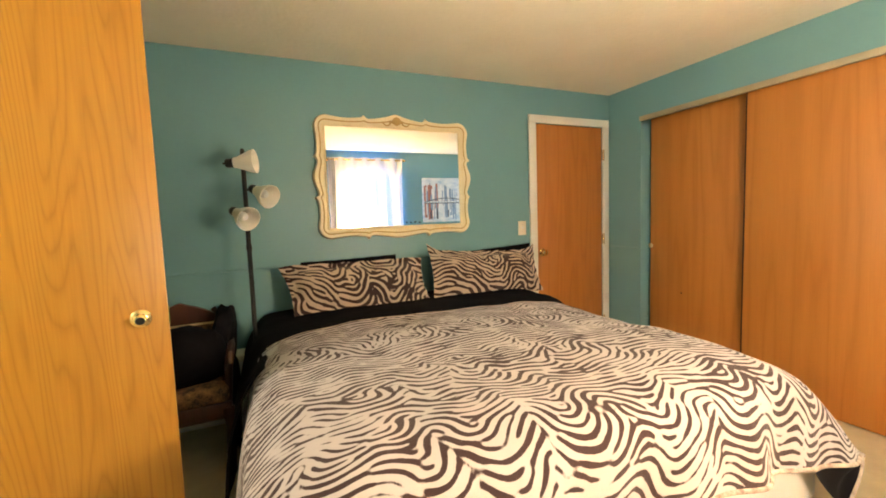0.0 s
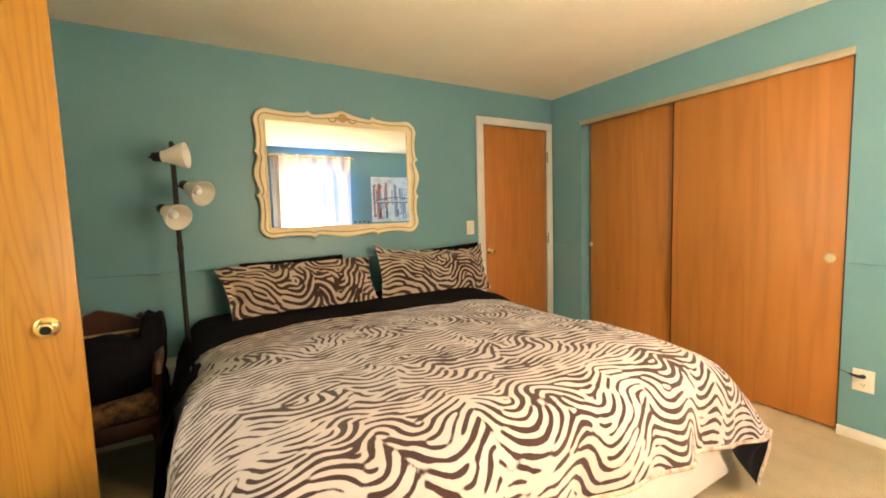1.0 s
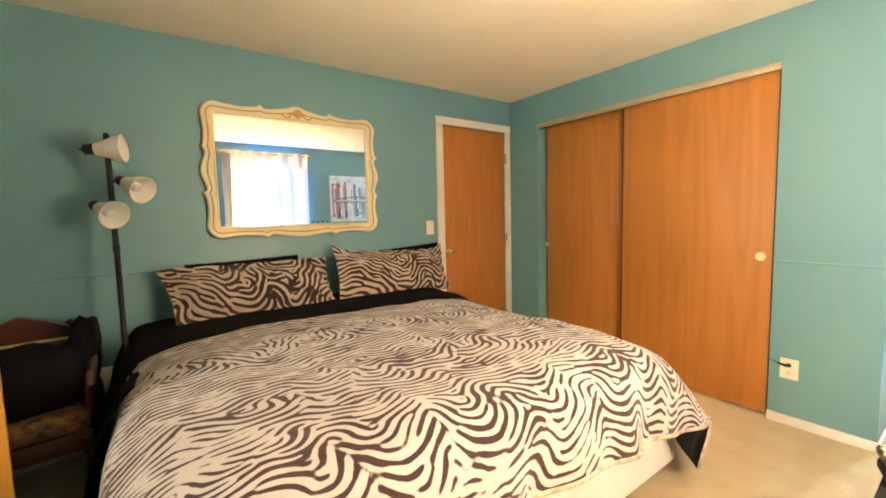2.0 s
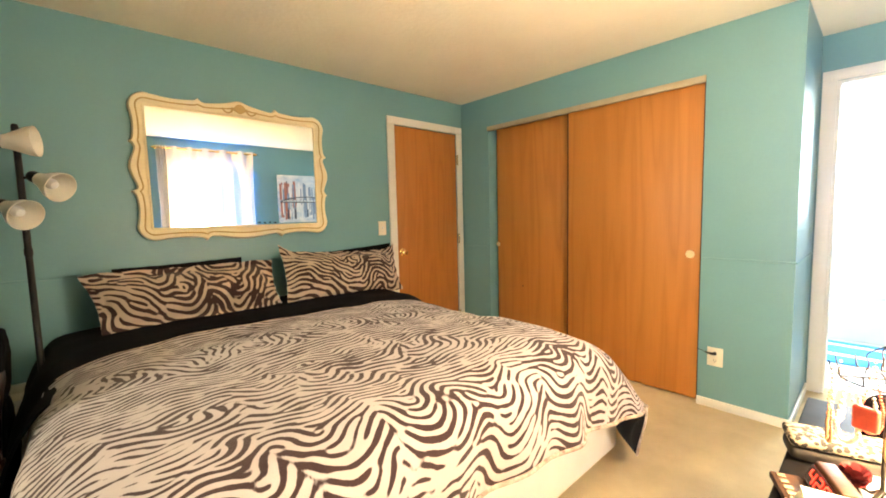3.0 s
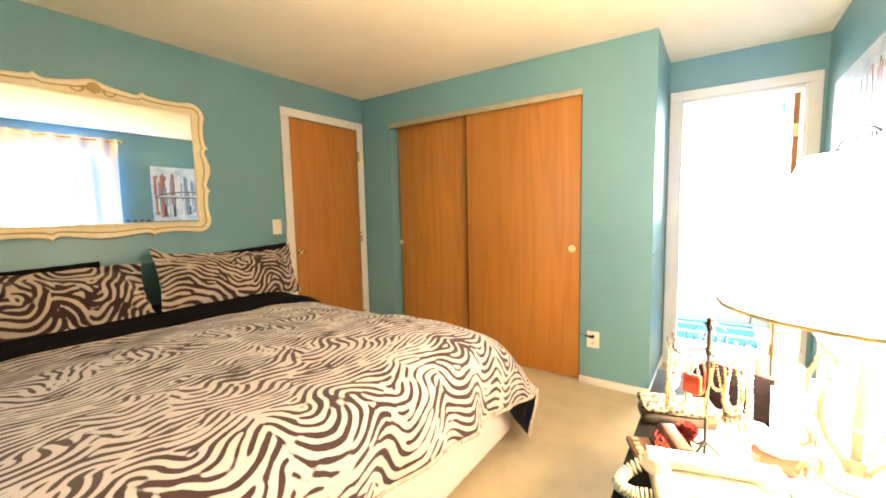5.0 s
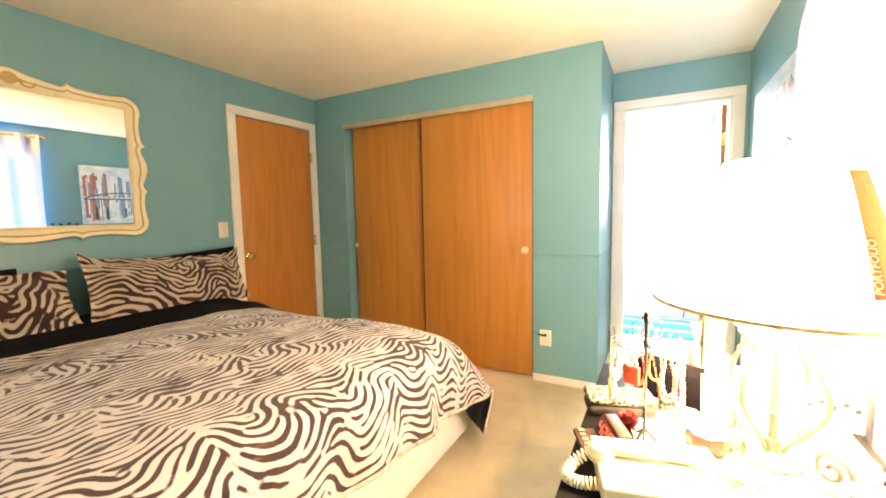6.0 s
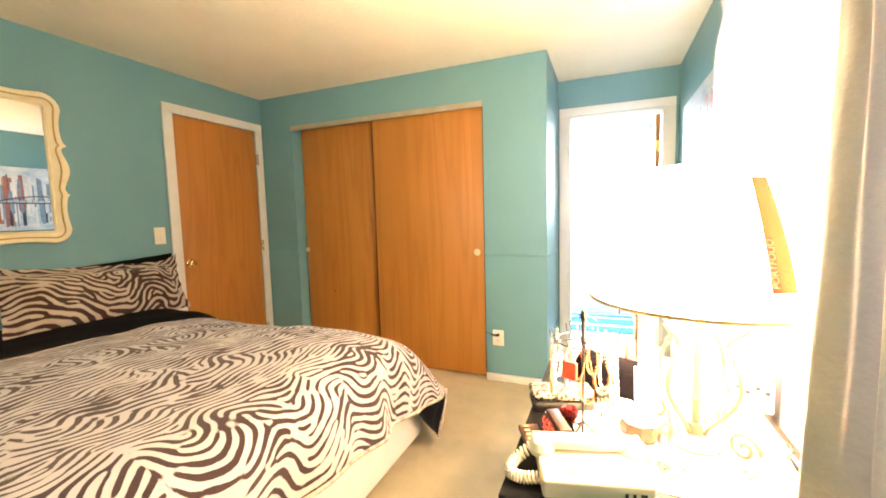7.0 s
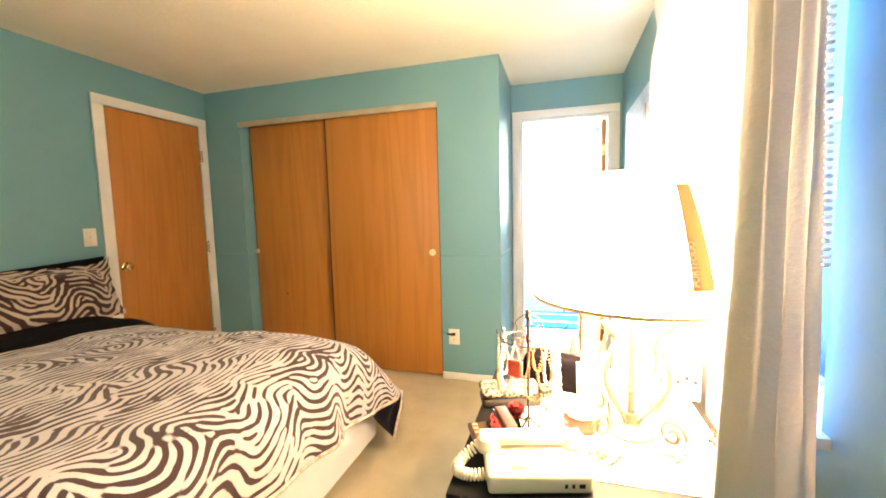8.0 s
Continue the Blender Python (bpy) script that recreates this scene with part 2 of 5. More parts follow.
def along(p, q):
    """A pose at p whose z axis points to q."""
    return Matrix.Translation(p) @ (Vector(q) - Vector(p)).to_track_quat("Z", "Y").to_matrix().to_4x4()


def rod(bm, p, q, r, r2=None, seg=12):
    d = (Vector(q) - Vector(p)).length
    return lathe(bm, [(0, 0), (r, 0), (r2 or r, d), (0, d)], seg, along(p, q))


def tube(bm, pts, r, seg=8, closed=False):
    """A round wire along a line of points; r is a number or a function of the way along it."""
    pts = [Vector(p) for p in pts]
    rings, side, count = [], None, len(pts)
    for i, p in enumerate(pts):
        a = pts[(i - 1) % count] if closed else pts[max(i - 1, 0)]
        b = pts[(i + 1) % count] if closed else pts[min(i + 1, count - 1)]
        d = (b - a).normalized()
        side = d.orthogonal().normalized() if side is None else (side - d * side.dot(d)).normalized()
        up = d.cross(side)
        rad = r(i / max(count - 1, 1)) if callable(r) else r
        rings.append([bm.verts.new(p + rad * (math.cos(t) * side + math.sin(t) * up)) for t in (2 * math.pi * k / seg for k in range(seg))])
    pairs = list(zip(rings, rings[1:])) + ([(rings[-1], rings[0])] if closed else [])
    for a, b in pairs:
        for k in range(seg):
            bm.faces.new((a[k], a[(k + 1) % seg], b[(k + 1) % seg], b[k]))
    if not closed:
        bm.faces.new(rings[0][::-1]), bm.faces.new(rings[-1])
    return bm


def sheet(bm, nu, nv, place, uvs=None, thick=0.0):
    """A cloth grid: place(a, b) for a and b in 0..1; uvs gives the print's metres."""
    layer = bm.loops.layers.uv.verify() if uvs else None
    grid = [[bm.verts.new(place(i / nu, j / nv)) for j in range(nv + 1)] for i in range(nu + 1)]
    for i in range(nu):
        for j in range(nv):
            f = bm.faces.new((grid[i][j], grid[i + 1][j], grid[i + 1][j + 1], grid[i][j + 1]))
            if uvs:
                for lp, (a, b) in zip(f.loops, ((i, j), (i + 1, j), (i + 1, j + 1), (i, j + 1))):
                    lp[layer].uv = uvs(a / nu, b / nv)
    if thick:
        bmesh.ops.recalc_face_normals(bm, faces=bm.faces)
        bmesh.ops.solidify(bm, geom=bm.faces[:], thickness=thick)
    return bm


def print_mesh(name, grids, mat, parent=None, label=""):
    """Cloth from fine grids of points and stripe values: (points, values), one after the other in one mesh."""
    pts, vals, faces, base = [], [], [], 0
    for p, f in grids:
        a, b = f.shape
        idx = np.arange(a * b).reshape(a, b) + base
        faces.append(np.stack([idx[:-1, :-1], idx[1:, :-1], idx[1:, 1:], idx[:-1, 1:]], -1).reshape(-1, 4))
        pts.append(p.reshape(-1, 3)), vals.append(f.ravel())
        base += a * b
    me = bpy.data.meshes.new(name)
    me.from_pydata(np.concatenate(pts).tolist(), [], np.concatenate(faces).tolist())
    me.attributes.new("stripe", "FLOAT", "POINT").data.foreach_set("value", np.concatenate(vals).astype(np.float32))
    me.polygons.foreach_set("use_smooth", np.ones(len(me.polygons), dtype=bool))
    me.materials.append(mat)
    ob = new(name, me)
    if parent is not None:
        ob.parent = parent
    if label:
        ob["label"] = label
    return ob


def refine(p, k):
    """A coarse grid of points cut k times finer."""
    for axis in (0, 1):
        n = p.shape[axis] - 1
        t = np.linspace(0, n, n * k + 1)
        i = np.minimum(t.astype(int), n - 1)
        w = (t - i).reshape((-1, 1, 1) if axis == 0 else (1, -1, 1))
        p = np.take(p, i, axis) * (1 - w) + np.take(p, i + 1, axis) * w
    return p


# ---- structure ----
H, SOUTH, WEST, ALC, BUMP = 2.335, -3.44, -4.08, 0.73, -2.55
floor = setting("floor", boxes((WEST - 1.2, 3.15, -4.2, 0.15, -0.12, 0.0)), CARPET, "beige cut-pile carpet, slightly trodden", "floor")
setting("ceiling", boxes((WEST - 1.2, 3.15, -4.2, 0.15, H, H + 0.12)), CEIL, "off-white ceiling with a fine sprayed texture", "ceiling")
DX0, DX1, DH = -0.835, -0.085, 2.04
setting("wall_north", boxes((WEST - 0.12, DX0, 0, 0.12, 0, H), (DX0, DX1, 0, 0.12, DH, H), (DX1, 3.15, 0, 0.12, 0, H)), TEAL, "teal painted bedroom wall behind the bed", "wall")
setting("wall_behind_door", boxes((-1.0, 0.1, 0.122, 0.15, 0, H)), TEAL, "plain wall behind the closed door", "wall")
CY0, CY1, CH = -2.10, -0.35, 2.065
setting("wall_east", boxes((0, 0.11, BUMP + 0.11, CY0, 0, H), (0, 0.11, CY0, CY1, CH, H), (0, 0.11, CY1, 0, 0, H)), TEAL, "teal wall with a wide closet opening", "wall")
setting("wall_closet_side", boxes((0, ALC, BUMP, BUMP + 0.11, 0, H)), TEAL, "teal side wall of the closet at the alcove", "wall")
setting("wall_closet_back", boxes((0.62, 0.72, BUMP + 0.11, 0, 0, H)), TEAL, "plain wall at the back of the closet", "wall")
BY0, BY1, BH = -3.35, -2.625, 2.04
setting("wall_alcove", boxes((ALC, ALC + 0.12, SOUTH, BY0, 0, H), (ALC, ALC + 0.12, BY0, BY1, BH, H), (ALC, ALC + 0.12, BY1, 0, 0, H)), TEAL, "teal end wall of the alcove with a doorway", "wall")
WX0, WX1, WZ0, WZ1 = -1.93, -1.03, 0.82, 2.08
setting("wall_south", boxes((WEST - 0.12, WX0, SOUTH - 0.14, SOUTH, 0, H), (WX0, WX1, SOUTH - 0.14, SOUTH, 0, WZ0), (WX0, WX1, SOUTH - 0.14, SOUTH, WZ1, H),
        (WX1, 3.15, SOUTH - 0.14, SOUTH, 0, H)), TEAL, "teal wall with the curtained window", "wall")
EY0, EY1 = -2.05, -1.40
setting("wall_west", boxes((WEST - 0.12, WEST, SOUTH, EY0, 0, H), (WEST - 0.12, WEST, EY0, EY1, 2.04, H), (WEST - 0.12, WEST, EY1, 0, 0, H)), TEAL, "teal wall with the entrance doorway", "wall")
setting("wall_hall", boxes((WEST - 1.2, WEST - 1.1, -4.2, 0.12, 0, H), (WEST - 1.1, WEST - 0.12, -4.2, -4.1, 0, H), (WEST - 1.1, WEST - 0.12, 0, 0.12, 0, H)), CEIL, "plain wall that closes the hallway", "wall")
setting("wall_bathroom", boxes((3.0, 3.12, SOUTH, 0, 0, H), (ALC + 0.12, 3.0, -1.72, -1.6, 0, H)), WHITE, "white bathroom walls", "wall")


setting("floor_bathroom", boxes((0.86, 3.0, SOUTH, -1.72, 0.0, 0.006)), WHITE, "white vinyl bathroom floor", "floor")


def casing(name, rows, label):
    return setting(name, boxes(*rows, bevel=0.004), TRIM, label, "trim")


casing("trim_north_door", [(DX0 - 0.068, DX0 + 0.004, -0.018, -0.001, 0, DH + 0.0), (DX1 - 0.004, DX1 + 0.066, -0.018, -0.001, 0, DH + 0.0), (DX0 - 0.068, DX1 + 0.066, -0.019, -0.001, DH, DH + 0.065)], "off-white casing round the bedroom door")
casing("trim_bathroom_door", [(ALC - 0.018, ALC - 0.001, BY1 - 0.004, BY1 + 0.066, 0, BH), (ALC - 0.018, ALC - 0.001, BY0 - 0.066, BY0 + 0.004, 0, BH), (ALC - 0.019, ALC - 0.001, BY0 - 0.066, BY1 + 0.066, BH, BH + 0.065),
        (ALC - 0.001, ALC + 0.121, BY1 - 0.02, BY1 - 0.001, 0, BH), (ALC - 0.001, ALC + 0.121, BY0 + 0.001, BY0 + 0.02, 0, BH), (ALC - 0.001, ALC + 0.121, BY0 + 0.02, BY1 - 0.02, BH - 0.02, BH - 0.001)], "white painted casing and jamb of the bathroom doorway")
# Unseen trim; its deep hinge-side board stops hall light leaking past the leaf.
casing("trim_entry_light_stop", [(WEST + 0.001, WEST + 0.042, EY1 - 0.002, EY1 + 0.06, 0, 2.04), (WEST + 0.001, WEST + 0.018, EY0 - 0.066, EY0 + 0.004, 0, 2.04), (WEST + 0.001, WEST + 0.019, EY0 - 0.066, EY1 + 0.06, 2.041, 2.105)], "off-white entrance casing, unseen, with a board blocking light at the hinge gap")
setting("trim_closet", boxes((-0.008, 0.02, CY0 + 0.001, CY1 + 0.012, CH - 0.040, CH - 0.001), bevel=0.002), TRACK, "tan metal track cover over the closet doors", "trim")
for nm, r in (("baseboard_east", (-0.014, -0.001, BUMP - 0.012, CY0, 0, 0.055)), ("baseboard_side", (-0.014, ALC - 0.02, BUMP - 0.014, BUMP - 0.001, 0, 0.055)),
              ("baseboard_north", (WEST, DX0 - 0.07, -0.014, -0.001, 0, 0.07)), ("baseboard_south", (WEST, ALC, SOUTH + 0.001, SOUTH + 0.014, 0, 0.07)), ("baseboard_west", (WEST + 0.001, WEST + 0.014, EY1 + 0.07, -0.015, 0, 0.07))):
    setting(nm, boxes(r, bevel=0.004), TRIM, "low white painted baseboard", "baseboard")
for nm, r in (("trim_rail_north", (WEST, DX0 - 0.07, -0.008, -0.001, 0.972, 0.984)), ("trim_rail_corner", (DX1 + 0.067, -0.001, -0.008, -0.001, 0.938, 0.95)),
              ("trim_rail_closet", (-0.008, -0.001, BUMP - 0.008, CY0 - 0.006, 0.94, 0.952)), ("trim_rail_side", (-0.008, ALC - 0.02, BUMP - 0.009, BUMP - 0.001, 0.94, 0.953)),
              ("trim_rail_closet_left", (-0.008, -0.001, CY1 + 0.023, -0.009, 0.938, 0.95))):
    setting(nm, boxes(r, bevel=0.003), TEAL, "thin seam strip painted teal like the wall", "trim")

# ---- doors ----
def knob(bm, m, r=0.026, rose=0.033):
    """A rose, a neck and a round knob along the pose's z axis."""
    lathe(bm, [(0, 0), (rose, 0), (rose, 0.004), (rose * 0.8, 0.009), (0.012, 0.012), (0.011, 0.022), (r * 0.8, 0.027), (r, 0.036), (r * 0.93, 0.045), (r * 0.55, 0.050), (0, 0.050)], 24, m)
    return bm


def hinge(bm, x, y, z, h=0.09):
    rod(bm, (x, y, z - h / 2), (x, y, z + h / 2), 0.006, seg=10)
    for k in (-h / 2, h / 2):
        lathe(bm, [(0, -0.006), (0.007, -0.003), (0.007, 0.003), (0, 0.006)], 10, pose(x, y, z + k))
    box(bm, x - 0.012, x + 0.012, y + 0.003, y + 0.008, z - h / 2, z + h / 2)
    return bm


north_door = thing("door_1", pose(DX0, 0.004, 0), "closed red-brown wooden flush door in the teal wall", "door", kind="structure")
part("door_leaf", boxes((0.004, DX1 - DX0 - 0.004, 0.0, 0.035, 0.008, DH - 0.004), bevel=0.002), VENEER, north_door)
part("door_knob", knob(bmesh.new(), pose(0.065, 0, 0.935, 90, 0, 0)), BRASS, north_door, "round polished brass knob")
for z in (0.25, 1.02, 1.79):
    part("hinge", hinge(bmesh.new(), DX1 - DX0 + 0.004, -0.02, z), BRASS, north_door, "small brass butt hinge")

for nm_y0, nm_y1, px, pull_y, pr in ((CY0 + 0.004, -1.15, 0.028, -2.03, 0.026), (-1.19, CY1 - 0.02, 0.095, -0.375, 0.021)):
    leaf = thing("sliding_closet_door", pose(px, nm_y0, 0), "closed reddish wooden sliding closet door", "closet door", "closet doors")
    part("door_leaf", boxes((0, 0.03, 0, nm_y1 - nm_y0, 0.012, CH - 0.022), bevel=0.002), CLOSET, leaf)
    cup = lathe(bmesh.new(), [(0, 0.0015), (pr * 0.8, 0.0015), (pr * 0.9, 0.004), (pr, 0.002), (pr, -0.001)], 24, pose(0, pull_y - nm_y0, 0.965, 0, -90, 0))
    part("finger_pull", cup, PALEBRASS, leaf, "round brass finger pull")
    # Thin dark strips put the seam and jamb shadow into the door's edges.
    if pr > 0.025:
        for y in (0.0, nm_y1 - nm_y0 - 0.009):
            part("edge_shadow", boxes((-0.0012, 0.0002, y, y + 0.009, 0.013, CH - 0.024)), MAHOG, leaf, "dark edge strip standing in for the seam shadow")
    if pr < 0.025:
        part("dent", lathe(bmesh.new(), [(0, 0.0012), (0.006, 0.0012), (0.008, -0.0005)], 9, pose(0, -0.66 - nm_y0, 0.59, 0, -90, 0)), MAHOG, leaf, "small dark dent in the veneer")

entry = thing("door_2", pose(-3.268, -1.262, 0, 0, 0, 190), "open light oak flush door with grain", "door", kind="structure")
part("door_leaf", boxes((0, 0.78, 0, 0.035, 0.012, 2.035), bevel=0.002), OAK, entry)
part("door_knob", knob(bmesh.new(), pose(0.072, 0.035, 0.982, -90, 0, 0), 0.019, 0.029), BRASS, entry, "polished brass knob with a keyhole")
part("door_knob", knob(bmesh.new(), pose(0.072, 0, 0.982, 90, 0, 0), 0.019, 0.029), BRASS, entry, "polished brass knob")
part("keyhole", lathe(bmesh.new(), [(0, 0.0518), (0.011, 0.0512), (0.013, 0.0475)], 16, pose(0.072, 0.035, 0.982, -90, 0, 0)), BLACK, entry, "dark lock button")
part("latch_plate", boxes((-0.0025, 0.001, 0.006, 0.029, 0.954, 1.011)), BRASS, entry, "brass latch plate")

bath_door = thing("door_3", pose(ALC + 0.125, BY0 + 0.02, 0, 0, 0, -6), "open red-brown bathroom door seen on its edge", "door", kind="structure")
part("door_leaf", boxes((0, 0.70, 0.004, 0.039, 0.012, BH - 0.024), bevel=0.002), VENEER, bath_door)
for z in (0.25, 1.02, 1.76):
    part("hinge", boxes((-0.004, 0.001, 0.008, 0.036, z - 0.045, z + 0.045)), BRASS, bath_door, "brass butt hinge")

# ---- bed ----
bed = thing("bed", pose(-2.0, -1.05, 0), "king-size bed with white box spring and low metal frame", "bed")


def soft_box(x0, x1, y0, y1, z0, z1, r):
    return box(bmesh.new(), x0, x1, y0, y1, z0, z1, r, 5)


part("box_spring", soft_box(-0.93, 0.97, -1.0, 0.97, 0.115, 0.45, 0.035), WHITECLOTH, bed, "white quilted box spring")
part("mattress", soft_box(-0.94, 0.77, -0.97, 0.97, 0.452, 0.69, 0.09), WHITECLOTH, bed, "white mattress")
part("bed_frame", boxes((-0.90, -0.86, -0.93, 0.95, 0.075, 0.113), (0.88, 0.92, -0.93, 0.95, 0.075, 0.113), (-0.86, 0.88, -0.90, -0.86, 0.077, 0.111), (-0.86, 0.88, 0.4, 0.44, 0.077, 0.111)), BLACK, bed, "dark angle-iron bed frame")
for x in (-0.86, 0.02, 0.88):
    for y in (-0.86, 0.85):
        part("leg", lathe(bmesh.new(), [(0, 0), (0.022, 0), (0.024, 0.015), (0.016, 0.025), (0.015, 0.076), (0, 0.076)], 14, pose(x, y, 0)), BLACK, bed, "dark round bed leg with a glide")

ACROSS = [(0.0, -3.10, 0.10), (0.07, -3.09, 0.27), (0.14, -3.07, 0.47), (0.19, -3.03, 0.625), (0.235, -2.92, 0.70), (0.33, -2.62, 0.728), (0.5, -2.08, 0.742), (0.66, -1.58, 0.738),
          (0.73, -1.36, 0.718), (0.79, -1.19, 0.665), (0.85, -1.05, 0.55), (0.92, -0.925, 0.40), (1.0, -0.79, 0.235)]
ALONG = [(0.0, -0.70, 0.0), (0.06, -0.80, 0.004), (0.7, -1.82, 0.0), (0.8, -1.97, 0.012), (0.86, -2.055, 0.055), (0.90, -2.09, 0.12), (1.0, -2.12, 0.33)]


def spline(rows, t, k):
    """Catmull-Rom through the rows' column k."""
    n = len(rows)
    i = max(j for j in range(n) if rows[j][0] <= t + 1e-9)
    i = min(i, n - 2)
    p0, p1, p2, p3 = rows[max(i - 1, 0)], rows[i], rows[i + 1], rows[min(i + 2, n - 1)]
    s = (t - p1[0]) / (p2[0] - p1[0])
    m1 = (p2[k] - p0[k]) / (p2[0] - p0[0]) * (p2[0] - p1[0])
    m2 = (p3[k] - p1[k]) / (p3[0] - p1[0]) * (p2[0] - p1[0])
    return (2 * s**3 - 3 * s**2 + 1) * p1[k] + (s**3 - 2 * s**2 + s) * m1 + (-2 * s**3 + 3 * s**2) * p2[k] + (s**3 - s**2) * m2


def duvet_at(a, b):
    x, z = spline(ACROSS, a, 1), spline(ACROSS, a, 2)
    y, drop = spline(ALONG, b, 1), spline(ALONG, b, 2)
    y -= 0.17 * a * (1 - b) if b < 1 else 0
    keep = min(1.0, max(0.0, (z - 0.24) / 0.42))
    z -= drop * keep
    y += (1 - keep) * 0.03 * b
    edge = max(0.0, 1 - z / 0.72)
    w = noise.noise(Vector((x * 2.2, y * 2.2, 3.0))) * 0.022 + noise.noise(Vector((x * 6, y * 6, 8.0))) * 0.009
    fold = edge * 0.05 * math.sin(11 * y + 3 * math.sin(4 * x)) * (1 if a > 0.5 else 0.6)
    foot = max(0.0, (b - 0.84) / 0.16)
    y += foot * (0.022 * math.sin(9 * x + 1.0) + 0.012 * math.sin(21 * x))
    z += w * (1 - edge) + foot * 0.02 * math.sin(7 * x + 2)
    lump = 0.012 * max(0.0, math.cos((x + 2.0) * 5.2) * math.cos((y + 1.2) * 5.0)) * (1 - edge)
    return Vector((x + fold, y, max(z + lump, 0.03)))


duvet = thing("duvet", pose(0, 0, 0), "zebra-print duvet in dark brown and cream, spread over the bed", "duvet")
cover = refine(np.array([[duvet_at(i / 110, 1 - j / 90) for j in range(91)] for i in range(111)]), 5)
print_mesh("cover", [(cover, zebra_field(550, 450, 2.75, 1.75, CROWNS, 0.032, 0.025, 4))], ZEBRA, duvet)
part("underside", sheet(bmesh.new(), 60, 50, lambda a, b: duvet_at(a, b) + Vector((0.006 * (1 - 2 * a), 0.010 * b, -0.012))), BLACKCLOTH, duvet, "black lining under the duvet")
HEM = plain("cream_hem", (0.62, 0.54, 0.45), (0.2, 0.13, 0.11), 0.9, 0, 26, 200, 0.3)
for nm, pts in (("foot", [duvet_at(q / 120, 1.0) for q in range(121)]), ("head", [duvet_at(q / 120, 0.0) for q in range(121)]), ("side", [duvet_at(1.0, q / 60) for q in range(61)])):
    part("hem", tube(bmesh.new(), [p + Vector((0, 0, -0.006)) for p in pts], 0.008, 8), HEM, duvet, "stitched printed hem")


TIP = Vector((-1.02, -2.13, 0.105))


def flap_at(a, b):
    p = duvet_at(0.79 + 0.21 * a, 1.0) - Vector((0, 0, 0.006))
    return p.lerp(TIP, b) + Vector((0.012 * math.sin(math.pi * b) * (a - 0.5), 0.03 * math.sin(math.pi * b) * math.sin(math.pi * a) + 0.008 * math.sin(9 * a + 5 * b) * (1 - b), 0))


part("lining", sheet(bmesh.new(), 18, 16, flap_at), BLACKCLOTH, duvet, "black lining of the hanging corner")
part("hem", tube(bmesh.new(), [flap_at(1.0, q / 20) for q in range(21)], 0.007, 8), HEM, duvet, "stitched printed hem")


def band_at(a, b):
    rows = [(0, -3.17, 0.12), (0.12, -3.13, 0.42), (0.2, -3.05, 0.62), (0.28, -2.93, 0.695), (0.5, -2.1, 0.715), (0.75, -1.32, 0.712), (0.86, -1.15, 0.668), (0.93, -1.05, 0.54), (1.0, -0.985, 0.36)]
    x, z = spline(rows, a, 1), spline(rows, a, 2)
    y = -0.10 - 0.92 * b
    z -= 0.035 * min(1.0, max(0.0, (-0.66 - y) / 0.08))
    return Vector((x + 0.008 * math.sin(14 * y), y, z + 0.006 * noise.noise(Vector((x * 5, y * 7, 1)))))


tagged(part("bed_sheet", sheet(bmesh.new(), 60, 24, band_at, thick=-0.01), BLACKCLOTH), "black bed sheet folded back below the pillows", "bed sheet")


def pillow(corners, bulge, sag=0.02, nu=40, nv=24, flange=0.04, crowns=(), seed=1, dip=0.0):
    """A stuffed cushion between four corners (bottom left, bottom right, top right, top left)."""
    c = [Vector(p) for p in corners]
    out = ((c[1] - c[0]).cross(c[3] - c[0])).normalized()
    wid, hei = (c[1] - c[0]).length, (c[3] - c[0]).length

    def at(i, j, s):
        u, v = i / nu, j / nv
        p = c[0].lerp(c[1], u).lerp(c[3].lerp(c[2], u), v)
        mid = (c[0] + c[1] + c[2] + c[3]) / 4
        eu, ev = 1 - abs(2 * u - 1), 1 - abs(2 * v - 1)
        p += (mid - p) * (sag * (math.sin(math.pi * u) * (1 - ev) + math.sin(math.pi * v) * (1 - eu)))
        p.z -= dip * (1 - math.exp(-eu / 0.09)) * v * v
        fu, fv = min(1.0, max(0.0, (eu * wid / 2 - flange)) / 0.16), min(1.0, max(0.0, (ev * hei / 2 - flange)) / 0.13)
        h = bulge * (math.sin(fu * math.pi / 2) * math.sin(fv * math.pi / 2)) ** 0.62
        h += 0.006 * noise.noise(Vector((u * 9 + c[0].x * 7, v * 6, 2)))
        rip = 0.006 * math.sin(40 * u + 3 * c[0].x) * (1 if fv < 0.05 else 0) + 0.006 * math.sin(34 * v) * (1 if fu < 0.05 else 0)
        return p + out * (s * (h + 0.006) + rip)

    def border(i, j):
        return i in (0, nu) or j in (0, nv)

    front = np.array([[at(i, j, 1) for j in range(nv + 1)] for i in range(nu + 1)])
    rear = np.array([[at(i, j, 1 if border(i, j) else -1) for j in range(nv + 1)] for i in range(nu + 1)])
    front, rear = refine(front, 4), refine(rear, 2)
    f = zebra_field(nu * 4, nv * 4, wid, hei, crowns, 0.036, 0.029, seed, 0.75) if crowns else np.zeros(front.shape[:2])
    return [(front, f), (rear, np.zeros(rear.shape[:2]) if not crowns else f[::2, ::2])]


